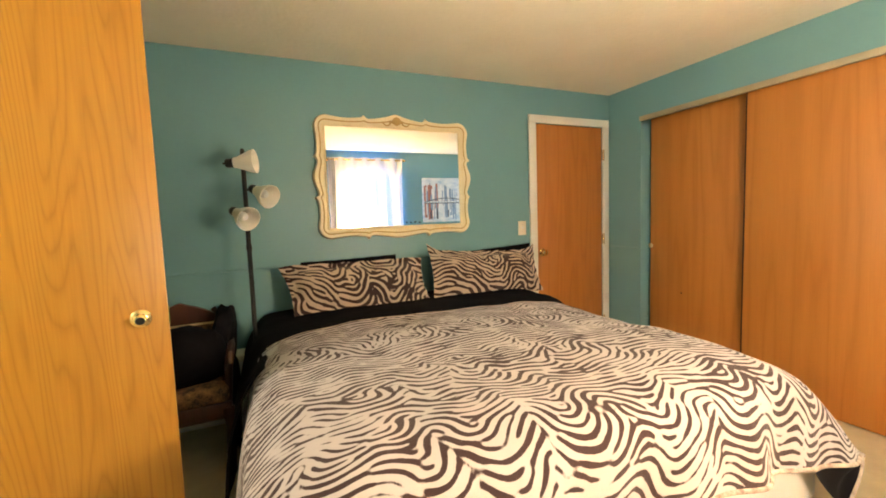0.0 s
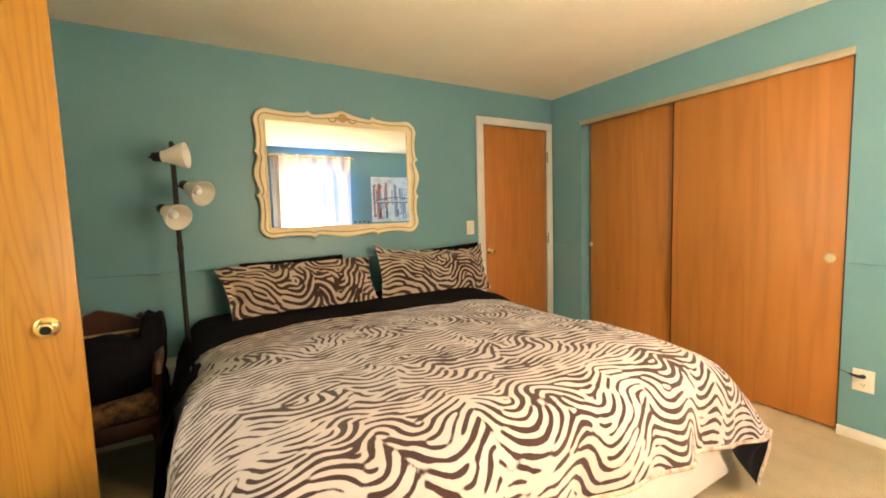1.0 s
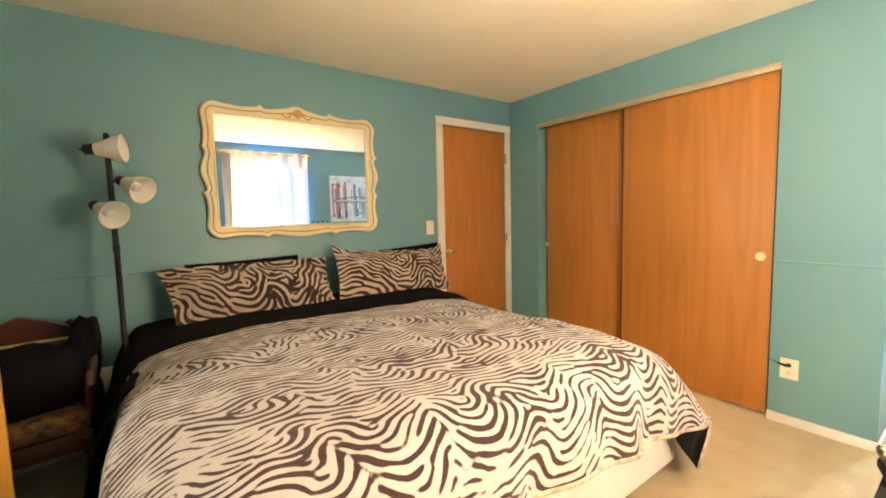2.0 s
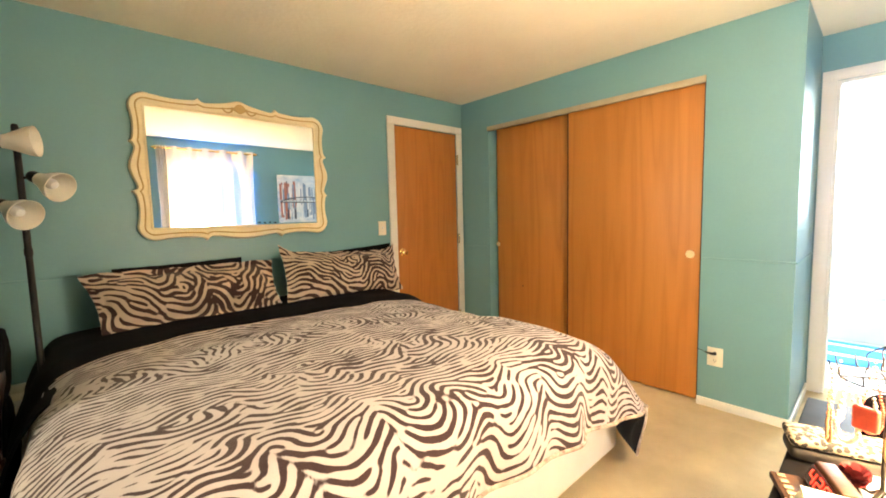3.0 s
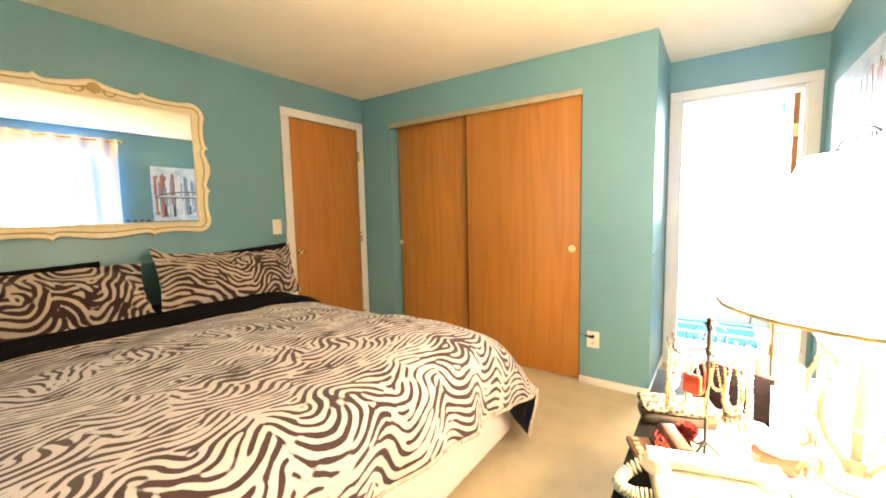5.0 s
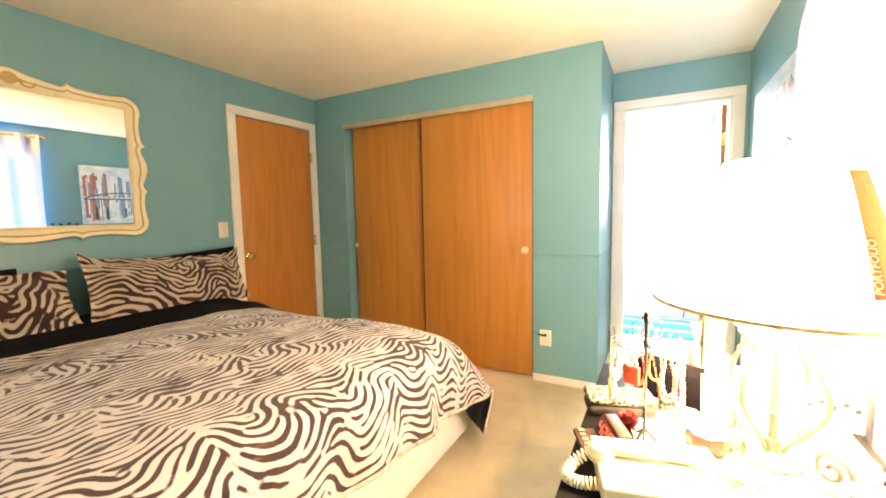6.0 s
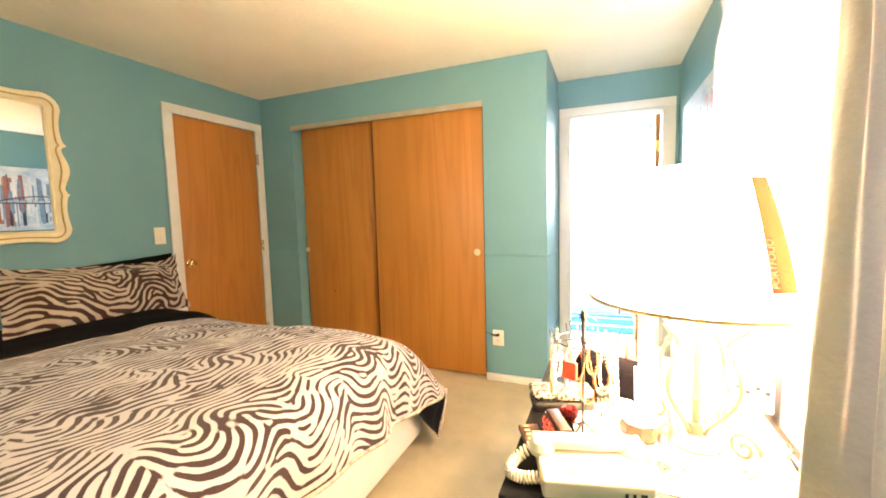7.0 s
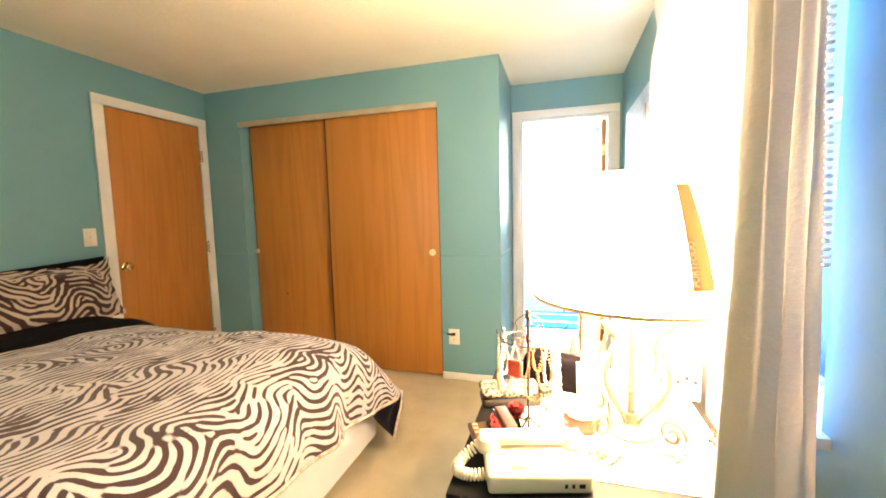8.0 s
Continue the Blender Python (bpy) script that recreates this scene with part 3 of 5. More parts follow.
for cs, bl, pm, lab in (
        (((-2.84, -0.34, 0.70), (-1.965, -0.34, 0.70), (-1.965, -0.17, 0.985), (-2.91, -0.17, 0.99)), 0.075, [(0.44, 0.36, 0.36)], "zebra-print pillow sham leaning on the wall, slumped"),
        (((-1.955, -0.37, 0.69), (-1.075, -0.39, 0.69), (-0.985, -0.15, 1.03), (-1.915, -0.15, 1.08)), 0.08, [(0.58, 0.40, 0.36)], "zebra-print pillow sham standing upright against the wall")):
    tagged(print_mesh("pillow", pillow(cs, bl, 0.05, dip=-0.012 if bl < 0.08 else 0.045, crowns=pm, seed=int(-10 * cs[0][0])), ZEBRAP), lab, "pillow", "pillows on the bed")
for cs in (((-2.83, -0.13, 0.72), (-2.08, -0.13, 0.72), (-2.12, -0.06, 1.015), (-2.77, -0.06, 1.005)), ((-1.85, -0.12, 0.72), (-0.95, -0.12, 0.72), (-0.955, -0.06, 1.03), (-1.82, -0.06, 0.99))):
    tagged(print_mesh("pillow", pillow(cs, 0.05, 0.03), BLACKCLOTH), "black pillow behind the zebra shams", "pillow", "pillows on the bed")

# ---- mirror ----
GX0, GX1, GZ0, GZ1 = -2.562, -1.568, 1.222, 1.912
wall_mirror = thing("wall_mirror", pose((GX0 + GX1) / 2, -0.004, (GZ0 + GZ1) / 2), "ornate cream and gilt framed mirror on the wall", "mirror")
gw, gh = (GX1 - GX0) / 2, (GZ1 - GZ0) / 2
part("glass", boxes((-gw - 0.01, gw + 0.01, -0.016, -0.006, -gh - 0.01, gh + 0.01)), MIRROR, wall_mirror, "bright silvered mirror glass")


def frame_line(k):
    """Inner and outer points of the frame at k of its way round: a rounded rectangle with shallow waves and small cusps."""
    ow, oh, r = gw + 0.076, gh + 0.074, 0.085
    sx, sz, arc = 2 * (ow - r), 2 * (oh - r), math.pi * r / 2
    s = (k % 1.0) * 2 * (sx + sz + 2 * arc)
    for turn, length in ((0, sx), (90, sz), (180, sx), (270, sz)):
        flat = turn % 180 == 0
        c = Matrix.Rotation(radians(turn), 3, "Y")
        half = (oh, ow)[not flat], (ow, oh)[not flat]
        if s <= length:
            t = 2 * s / length - 1
            cusp = 0.46 if flat else 0.40
            bump = 0.014 * math.exp(-(((abs(t) - cusp) / (0.03 if flat else 0.045)) ** 2)) + (0.013 if flat else 0.017) * math.cos(math.pi * t / cusp) * (abs(t) < cusp)
            bump += 0.012 * math.sin(math.pi * min(1.0, max(0.0, (abs(t) - cusp) / (1 - cusp)))) * -1.1
            if turn == 0:
                bump += 0.016 * math.exp(-((t / 0.10) ** 2))
            o = c @ Vector((t * length / 2, 0, half[0] + bump))
            break
        s -= length
        if s <= arc:
            a = s / r
            o = c @ Vector((length / 2 + r * math.sin(a), 0, half[0] - r + r * math.cos(a)))
            break
        s -= arc
    else:
        o = Vector((-gw, 0, oh))
    return Vector((min(gw, max(-gw, o.x)), 0, min(gh, max(-gh, o.z)))), o


fr = bmesh.new()
PROFILE = [(0.0, 0.004), (0.0, 0.022), (0.10, 0.026), (0.2, 0.020), (0.5, 0.030), (0.72, 0.040), (0.9, 0.040), (1.0, 0.028), (1.0, 0.0)]
rings = []
for q in range(400):
    i, o = frame_line(q / 400)
    rings.append([fr.verts.new(i.lerp(o, a) + Vector((0, -h, 0))) for a, h in PROFILE])
for q in range(400):
    a, b = rings[q], rings[(q + 1) % 400]
    for j in range(len(PROFILE) - 1):
        fr.faces.new((a[j], b[j], b[j + 1], a[j + 1]))
part("frame", fr, CREAM, wall_mirror, "cream scalloped frame")
ln = bmesh.new()
tube(ln, [i.lerp(o, 0.56) + Vector((0, -0.034, 0)) for i, o in (frame_line(q / 240) for q in range(240))], 0.0045, 6, True)
part("gilt_line", ln, GILT, wall_mirror, "thin gilded line round the frame")
sh = bmesh.new()
for k in range(9):
    a = radians(-64 + 16 * k)
    rod(sh, (0, -0.046, gh + 0.022), (0.040 * math.sin(a), -0.050, gh + 0.022 + 0.056 * math.cos(a)), 0.004, 0.008, 8)
for s in (1, -1):
    tube(sh, [(s * (0.03 + 0.06 * t + 0.012 * math.cos(7 * t)), -0.044, gh + 0.036 + 0.016 * math.sin(7 * t)) for t in (q / 20 for q in range(21))], lambda f: 0.007 - 0.003 * f, 8)
part("shell_crest", sh, GILT, wall_mirror, "carved gilded shell with scrolls")

# ---- window and curtain ----
win = thing("window_1", pose((WX0 + WX1) / 2, SOUTH - 0.07, WZ0), "white framed window behind a curtain", "window", kind="structure")
ww, wh = (WX1 - WX0) / 2, WZ1 - WZ0
part("window_frame", boxes((-ww, -ww + 0.045, -0.03, 0.03, 0, wh), (ww - 0.045, ww, -0.03, 0.03, 0, wh), (-ww + 0.045, ww - 0.045, -0.03, 0.03, 0, 0.045), (-ww + 0.045, ww - 0.045, -0.03, 0.03, wh - 0.045, wh), (-ww + 0.045, ww - 0.045, -0.025, 0.025, wh / 2 - 0.02, wh / 2 + 0.02), bevel=0.003), TRIM, win)
for z0, z1 in ((0.045, wh / 2 - 0.02), (wh / 2 + 0.02, wh - 0.045)):
    pane = part("pane", boxes((-ww + 0.045, ww - 0.045, -0.003, 0.003, z0, z1)), GLASS, win)
    pane.visible_shadow = False
part("window_sill", boxes((-ww - 0.03, ww + 0.03, 0.031, 0.095, -0.02, 0.005), bevel=0.004), TRIM, win)

RODZ = 2.19
rail = thing("curtain_rod", pose(-1.525, -3.335, RODZ), "brass curtain rod with leaf-shaped finials", "curtain rod")
part("pole", rod(bmesh.new(), (-0.53, 0, 0), (0.53, 0, 0), 0.011, seg=14), BRASS, rail)
for s in (1, -1):
    part("finial", lathe(bmesh.new(), [(0, 0), (0.012, 0.0), (0.016, 0.012), (0.010, 0.02), (0.022, 0.05), (0.018, 0.075), (0, 0.115)], 16, pose(s * 0.53, 0, 0, 0, s * 90, 0)), BRASS, rail, "leaf-shaped brass finial")
    part("bracket", boxes((s * 0.47 - 0.01, s * 0.47 + 0.01, -0.104, -0.006, -0.012, 0.004)), BRASS, rail)

PLAN = [(-2.106, -3.326), (-2.096, -3.318), (-2.088, -3.318), (-2.074, -3.304), (-2.066, -3.312), (-2.050, -3.286), (-2.040, -3.282), (-2.026, -3.260), (-2.014, -3.258), (-2.006, -3.285), (-1.985, -3.345), (-1.92, -3.405), (-1.85, -3.385), (-1.78, -3.41), (-1.72, -3.385),
        (-1.65, -3.405), (-1.58, -3.365), (-1.50, -3.38), (-1.42, -3.33), (-1.34, -3.38), (-1.25, -3.33), (-1.16, -3.38), (-1.08, -3.33), (-1.03, -3.30), (-0.965, -3.36)]
PLAN = [(i / (len(PLAN) - 1), *p) for i, p in enumerate(PLAN)]


def curtain_at(a, b):
    x, y = spline(PLAN, a, 1), spline(PLAN, a, 2)
    low = 0.72 if a < 0.40 else max(0.30, 0.72 - (a - 0.40) * 9)
    z = low + b * (RODZ + 0.03 - low)
    top = min(1.0, max(0.0, (z - 1.80) / 0.38))
    top = top * top * (3 - 2 * top)
    flare = max(0.0, 1.45 - z)
    crest = math.exp(-(((a - 0.33) / 0.12) ** 2))
    y = y * (1 - top) + top * (-3.335 + 0.026 * math.sin(a * 58)) + 0.05 * flare * crest - 0.03 * flare * max(0.0, 1 - a / 0.12)
    return Vector((x - 0.05 * flare * crest + 0.006 * noise.noise(Vector((a * 20, b * 3, 0))), y + 0.008 * noise.noise(Vector((a * 16, b * 4, 4))), z))


curtain = thing("curtain", pose(0, 0, 0), "white woven curtain hanging over the window, daylight spots added along its edge", "curtain")
part("cloth", sheet(bmesh.new(), 220, 40, curtain_at), CURTAIN, curtain)
# Translucent white beads stand in for daylight showing through the curtain's edge loops.
EDGELIGHT = sheer("edge_light_beads", (0.85, 0.86, 0.88), 0.6)
bd = bmesh.new()
for q in range(84):
    p = curtain_at(0.0, 0.30 + 0.66 * q / 83)
    bmesh.ops.create_icosphere(bd, subdivisions=2, radius=0.0058, matrix=Matrix.Translation(p + Vector((-0.002, -0.003, 0))) @ Matrix.Diagonal((1, 1, 0.72, 1)))
part("edge_light", bd, EDGELIGHT, curtain, "row of white beads standing in for daylight through the edge loops")


# ---- dresser and table lamp ----
LACQ = plain("black_lacquer", (0.005, 0.005, 0.006), (0.009, 0.009, 0.010), 0.45, 0, 10, 160, 0.03, spec=0.1)
IRON = plain("black_wire", (0.02, 0.018, 0.016), (0.04, 0.035, 0.03), 0.35, 0.6, 30, 200, 0.05)
PAINTIRON = plain("cream_painted_iron", (0.105, 0.056, 0.036), (0.08, 0.042, 0.027), 0.5, 0, 14, 120, 0.1)
SHADE = glowing("lit_lampshade_cloth", (1.0, 0.755, 0.47), 70.0)
GOLDTRIM = plain("gold_braid", (0.80, 0.60, 0.30), (0.7, 0.5, 0.22), 0.5, 0.0, 30, 300, 0.3)
PEARL = plain("pearl", (0.82, 0.78, 0.70), (0.74, 0.68, 0.58), 0.2, 0, 40, 300, 0.0)
CORAL = plain("coral_beads", (0.70, 0.10, 0.05), (0.55, 0.06, 0.04), 0.3, 0, 40, 300, 0.05)
AMBER = plain("gold_beads", (0.40, 0.22, 0.10), (0.30, 0.15, 0.07), 0.35, 0.4, 40, 300, 0.05)
ROSEM = plain("dried_rose_petals", (0.22, 0.012, 0.016), (0.10, 0.008, 0.01), 0.8, 0, 40, 200, 0.3)
PAPER = plain("white_paper", (0.82, 0.81, 0.78), (0.78, 0.77, 0.73), 0.8, 0, 8, 150, 0.03)
ORANGE = plain("orange_clay", (0.11, 0.020, 0.007), (0.09, 0.016, 0.006), 0.55, 0, 10, 120, 0.1)
PURPLE = plain("dark_purple_cloth", (0.004, 0.0035, 0.005), (0.003, 0.0025, 0.004), 0.9, 0, 12, 200, 0.3, spec=0.02)
BEIGE = plain("beige_fabric", (0.26, 0.18, 0.12), (0.20, 0.135, 0.085), 0.8, 0, 12, 200, 0.3)
PINK = plain("pink_band", (0.36, 0.035, 0.045), (0.30, 0.03, 0.04), 0.7, 0, 20, 200, 0.2)
STEEL = plain("brushed_steel", (0.55, 0.56, 0.58), (0.45, 0.46, 0.48), 0.3, 0.9, 20, 200, 0.05)
WALNUT = wood("clock_walnut", (0.045, 0.019, 0.008), (0.026, 0.010, 0.005), 0.5, rings=10, warp=8, axis=0)
REDLED = glowing("red_display", (1.0, 0.06, 0.03), 1.6)
DARKGLASS = plain("dark_red_window", (0.05, 0.006, 0.006), (0.03, 0.004, 0.004), 0.12, 0, 20, 200, 0.0)

DT = 0.70
X0, X1, Y0, Y1 = -2.115, -1.34, -3.34, -2.735
dresser = thing("dresser", pose(X0, Y0, 0), "low black lacquered dresser crowded with small things", "dresser")
dw, dd = X1 - X0, Y1 - Y0
part("top", boxes((0, dw, 0, dd, DT - 0.028, DT), bevel=0.005), LACQ, dresser)
part("body", boxes((0.012, dw - 0.012, 0.004, dd - 0.03, 0.06, DT - 0.029)), LACQ, dresser)
part("plinth", boxes((0.03, dw - 0.03, 0.02, dd - 0.06, 0, 0.06)), LACQ, dresser)
for i in range(3):
    z = 0.075 + i * 0.198
    dr = part("drawer", boxes((0.02, dw - 0.02, dd - 0.029, dd - 0.012, z, z + 0.19), bevel=0.003), LACQ, dresser)
    for x in (0.2, dw - 0.2):
        part("knob", lathe(bmesh.new(), [(0, 0), (0.007, 0), (0.006, 0.012), (0.014, 0.018), (0.012, 0.026), (0, 0.028)], 14, pose(x, dd - 0.012, z + 0.095, -90, 0, 0)), BRASS, dr, "small brass knob")

LX, LY = LAMP.x, LAMP.y
table_lamp = thing("table_lamp", pose(LX, LY, DT + 0.001), "lit table lamp with scrolled cream iron base and white shade", "table lamp")
RB, RT, ZB, ZT = 0.236, 0.108, 1.048 - DT, 1.343 - DT
part("base", lathe(bmesh.new(), [(0, 0), (0.055, 0), (0.058, 0.006), (0.04, 0.014), (0.018, 0.024), (0.016, 0.05), (0, 0.05)], 28), PAINTIRON, table_lamp)
part("stem", lathe(bmesh.new(), [(0, 0.04), (0.009, 0.04), (0.009, 0.10), (0.015, 0.11), (0.009, 0.12), (0.008, 0.30), (0.018, 0.31), (0.018, 0.33), (0.009, 0.335), (0.009, 0.41), (0, 0.41)], 16), PAINTIRON, table_lamp)
for k in range(4):
    a = math.pi / 4 + k * math.pi / 2
    pts = []
    for q in range(41):
        t = q / 40
        r = 0.022 + 0.075 * math.sin(math.pi * t) ** 1.3 if t < 0.72 else 0.022 + 0.085 * math.sin(math.pi * 0.72) ** 1.3 - 0.02 * math.sin((t - 0.72) * 16) + 0.02 * (t - 0.72)
        z = 0.03 + 0.27 * t
        pts.append((r * math.cos(a), r * math.sin(a), z))
    part("scroll", tube(bmesh.new(), pts, 0.0048, 8), PAINTIRON, table_lamp)
    curl = [((0.105 + 0.034 * (1 - q / 30) * math.cos(q * 0.36)) * math.cos(a), (0.105 + 0.034 * (1 - q / 30) * math.cos(q * 0.36)) * math.sin(a), 0.036 + 0.034 * (1 - q / 30) * math.sin(q * 0.36) + 0.006) for q in range(28)]
    part("curl", tube(bmesh.new(), curl, 0.0045, 8), PAINTIRON, table_lamp)
part("shade", lathe(bmesh.new(), [(RB, ZB), (RB * 0.88 + RT * 0.12, ZB + 0.035), (RB * 0.5 + RT * 0.5, (ZB + ZT) / 2 - 0.004), (RT, ZT), (RT - 0.002, ZT), (RB * 0.5 + RT * 0.5 - 0.003, (ZB + ZT) / 2 - 0.004), (RB - 0.003, ZB), (RB, ZB)], 64), SHADE, table_lamp, "white cloth shade glowing warmly")
part("trim", lathe(bmesh.new(), [(RB + 0.001, ZB - 0.002), (RB + 0.002, ZB), (RB - 0.001, ZB + 0.006), (RB - 0.004, ZB - 0.002), (RB + 0.001, ZB - 0.002)], 64), GOLDTRIM, table_lamp, "gold braid round the shade's lower edge")
sock = bmesh.new()
for k in range(3):
    a = k * 2 * math.pi / 3
    rod(sock, (0, 0, ZT - 0.006), (RT * math.cos(a), RT * math.sin(a), ZT - 0.003), 0.002, seg=6)
part("spider", sock, BRASS, table_lamp)


def on_shade(deg, f, lift=0.0015):
    a, r, z = radians(deg), RB + (RT - RB) * f, ZB + (ZT - ZB) * f
    return Vector(((r + lift) * math.cos(a), (r + lift) * math.sin(a), z))


STICK = sheer("orange_paper_label", (0.19, 0.056, 0.007), 0.004)
part("paper_label", sheet(bmesh.new(), 8, 12, lambda u, v: on_shade(199 + 9 * v + (13 + 7 * v) * u, 0.17 + 0.72 * v)), STICK, table_lamp, "orange paper tag stuck to the shade")
part("label_band", sheet(bmesh.new(), 3, 8, lambda u, v: on_shade(199.5 + 4 * v + 4.6 * u, 0.18 + 0.32 * v, 0.0022)), sheer("red_orange_print", (0.17, 0.024, 0.004), 0.003), table_lamp, "red printed band")
FONTM = plain("pale_print", (0.30, 0.19, 0.10), None, 0.7)


def lettering(text, size, mat, parent, m, label):
    data = bpy.data.curves.new("letters", "FONT")
    data.body, data.size, data.extrude = text, size, 0.0003
    data.align_x, data.align_y = "LEFT", "CENTER"
    tmp = new("letters", data)
    me = bpy.data.meshes.new_from_object(tmp.evaluated_get(bpy.context.evaluated_depsgraph_get()))
    bpy.data.objects.remove(tmp)
    me.materials.clear()
    me.materials.append(mat)
    ob = new("lettering", me)
    ob.parent = parent
    ob.matrix_local = m
    ob["label"] = label
    return ob


pa, pb, pc = on_shade(201.6, 0.20, 0.004), on_shade(205.4, 0.48, 0.004), on_shade(199.4, 0.20, 0.004)
ex = (pb - pa).normalized()
ey = (pc - pa - ex * (pc - pa).dot(ex)).normalized()
lm = Matrix((ex, ey, ex.cross(ey))).transposed().to_4x4()
lm.translation = pa
lettering("PORTFOLIO", 0.0175, FONTM, table_lamp, lm, "pale printed word on the tag")

# ---- telephone ----
phone = thing("telephone", pose(-1.992, -2.90, DT + 0.001, 0, 0, 15), "cream corded desk telephone with handset on its cradle", "telephone")
ph = bmesh.new()
box(ph, -0.085, 0.075, -0.105, 0.105, 0, 0.040, 0.008, 3)
for v in ph.verts:
    v.co.z += max(0.0, v.co.x + 0.05) * 0.10 if v.co.z > 0.03 else 0
part("body", ph, IVORY, phone)
hs = bmesh.new()
tube(hs, [(0.012 + 0.004 * math.cos(t * 6.28), -0.10 + 0.21 * t, 0.056 + 0.008 * math.sin(math.pi * t)) for t in (q / 24 for q in range(25))], lambda f: 0.014 + 0.009 * abs(2 * f - 1) ** 4, 14)
for y in (-0.090, 0.096):
    lathe(hs, [(0, -0.022), (0.024, -0.020), (0.028, -0.008), (0.022, 0.008), (0, 0.012)], 18, pose(0.012, y, 0.058))
part("handset", hs, IVORY, phone, "cream handset")
part("recess", boxes((-0.066, -0.034, -0.03, 0.055, 0.0402, 0.0422), bevel=0.0006), BEIGE, phone, "tan recess under the handset")
for i in range(2):
    for j in range(6):
        part("key", boxes((-0.076 + i * 0.013, -0.067 + i * 0.013, -0.09 + j * 0.009, -0.083 + j * 0.009, 0.0395, 0.0430), bevel=0.001), WHITE, phone)
for y0, y1 in ((-0.086, -0.074), (-0.066, -0.060), (-0.052, -0.046)):
    part("socket", boxes((-0.0862, -0.0848, y0, y1, 0.014, 0.022)), BLACK, phone, "small dark socket")
way = [(0.0, 0.012, 0.110, 0.056), (0.25, 0.0, 0.150, 0.028), (0.5, -0.022, 0.166, 0.016), (0.75, -0.040, 0.145, 0.014), (1.0, -0.040, 0.104, 0.015)]
cd = []
for q in range(560):
    t = q / 559
    ahead = Vector([spline(way, min(1.0, t + 0.01), k) - spline(way, max(0.0, t - 0.01), k) for k in (1, 2, 3)]).normalized()
    side = ahead.cross(Vector((0, 0, 1))).normalized()
    cd.append(Vector([spline(way, t, k) for k in (1, 2, 3)]) + 0.0105 * (math.cos(q * 0.25) * side + math.sin(q * 0.25) * side.cross(ahead)))
part("coiled_cord", tube(bmesh.new(), cd, 0.0023, 5), IVORY, phone, "coiled cream cord")

# ---- clock, wallet, rose, papers ----
clock = thing("alarm_clock", pose(-1.893, -2.792, DT + 0.001, 0, 0, -66), "small walnut alarm clock with a glowing red display", "alarm clock")
part("base", boxes((-0.05, 0.0, -0.052, 0.052, 0, 0.014), bevel=0.003), WALNUT, clock)
hd = bmesh.new()
box(hd, 0.0, 0.03, -0.052, 0.052, 0, 0.052, 0.003)
for v in hd.verts:
    v.co.x += v.co.z * 0.45
part("housing", hd, WALNUT, clock)
tilt = Matrix.Translation((-0.002, 0, 0.002)) @ Matrix.Rotation(math.atan(0.45), 4, "Y")
dg = boxes((-0.002, 0.0, -0.046, 0.046, 0.015, 0.050))
dg.transform(tilt)
disp = part("display", dg, DARKGLASS, clock, "dark red display window")
for dgt, segs in enumerate(((0, 1, 1, 0, 0, 1, 1), (1, 1, 0, 1, 1, 0, 1), (1, 1, 1, 1, 1, 1, 0))):
    sg = bmesh.new()
    y0 = 0.030 - dgt * 0.027
    for on, r in zip(segs, ((y0 - 0.014, y0, 0.042, 0.045), (y0 - 0.017, y0 - 0.014, 0.032, 0.043), (y0 - 0.017, y0 - 0.014, 0.021, 0.032), (y0 - 0.014, y0, 0.019, 0.022), (y0, y0 + 0.003, 0.021, 0.032), (y0, y0 + 0.003, 0.032, 0.043), (y0 - 0.014, y0, 0.031, 0.033))):
        if on:
            box(sg, -0.0042, -0.003, *r)
    sg.transform(tilt)
    part("digit_bars", sg, REDLED, disp, "glowing red bars")
for k in range(5):
    part("button", boxes((-0.042, -0.028, -0.045 + k * 0.019, -0.033 + k * 0.019, 0.014, 0.017), bevel=0.001), BEIGE, clock)

SPOT = bpy.data.materials.new("spotted_fabric")
sn, sl, sp_ = nodes_of(SPOT)
stc = sn.new("ShaderNodeTexCoord")
vor = sn.new("ShaderNodeTexVoronoi")
vor.inputs["Scale"].default_value = 95
sl.new(stc.outputs["Object"], vor.inputs["Vector"])
sr = sn.new("ShaderNodeMapRange")
sr.inputs[1].default_value, sr.inputs[2].default_value = 0.47, 0.52
sl.new(vor.outputs["Distance"], sr.inputs[0])
sl.new(mixed(sn, sl, sr.outputs[0], (0.006, 0.005, 0.004), (0.20, 0.17, 0.13)), sp_.inputs["Base Color"])
sp_.inputs["Roughness"].default_value = 0.7
wallet = thing("wallet", pose(-1.70, -2.815, DT + 0.001, 0, 0, -72), "spotted cream wallet with a dark zip side", "wallet")
part("body", box(bmesh.new(), -0.085, 0.085, -0.042, 0.042, 0, 0.030, 0.012, 4), plain("dark_brown_leather", (0.006, 0.005, 0.004), None, 0.6), wallet, "dark brown zip body")
lid = box(bmesh.new(), -0.087, 0.087, -0.044, 0.044, 0.031, 0.054, 0.011, 4)
part("flap", lid, SPOT, wallet, "cream flap with dark spots")
part("zip", boxes((-0.075, 0.075, 0.0415, 0.0435, 0.013, 0.017)), BRASS, wallet)

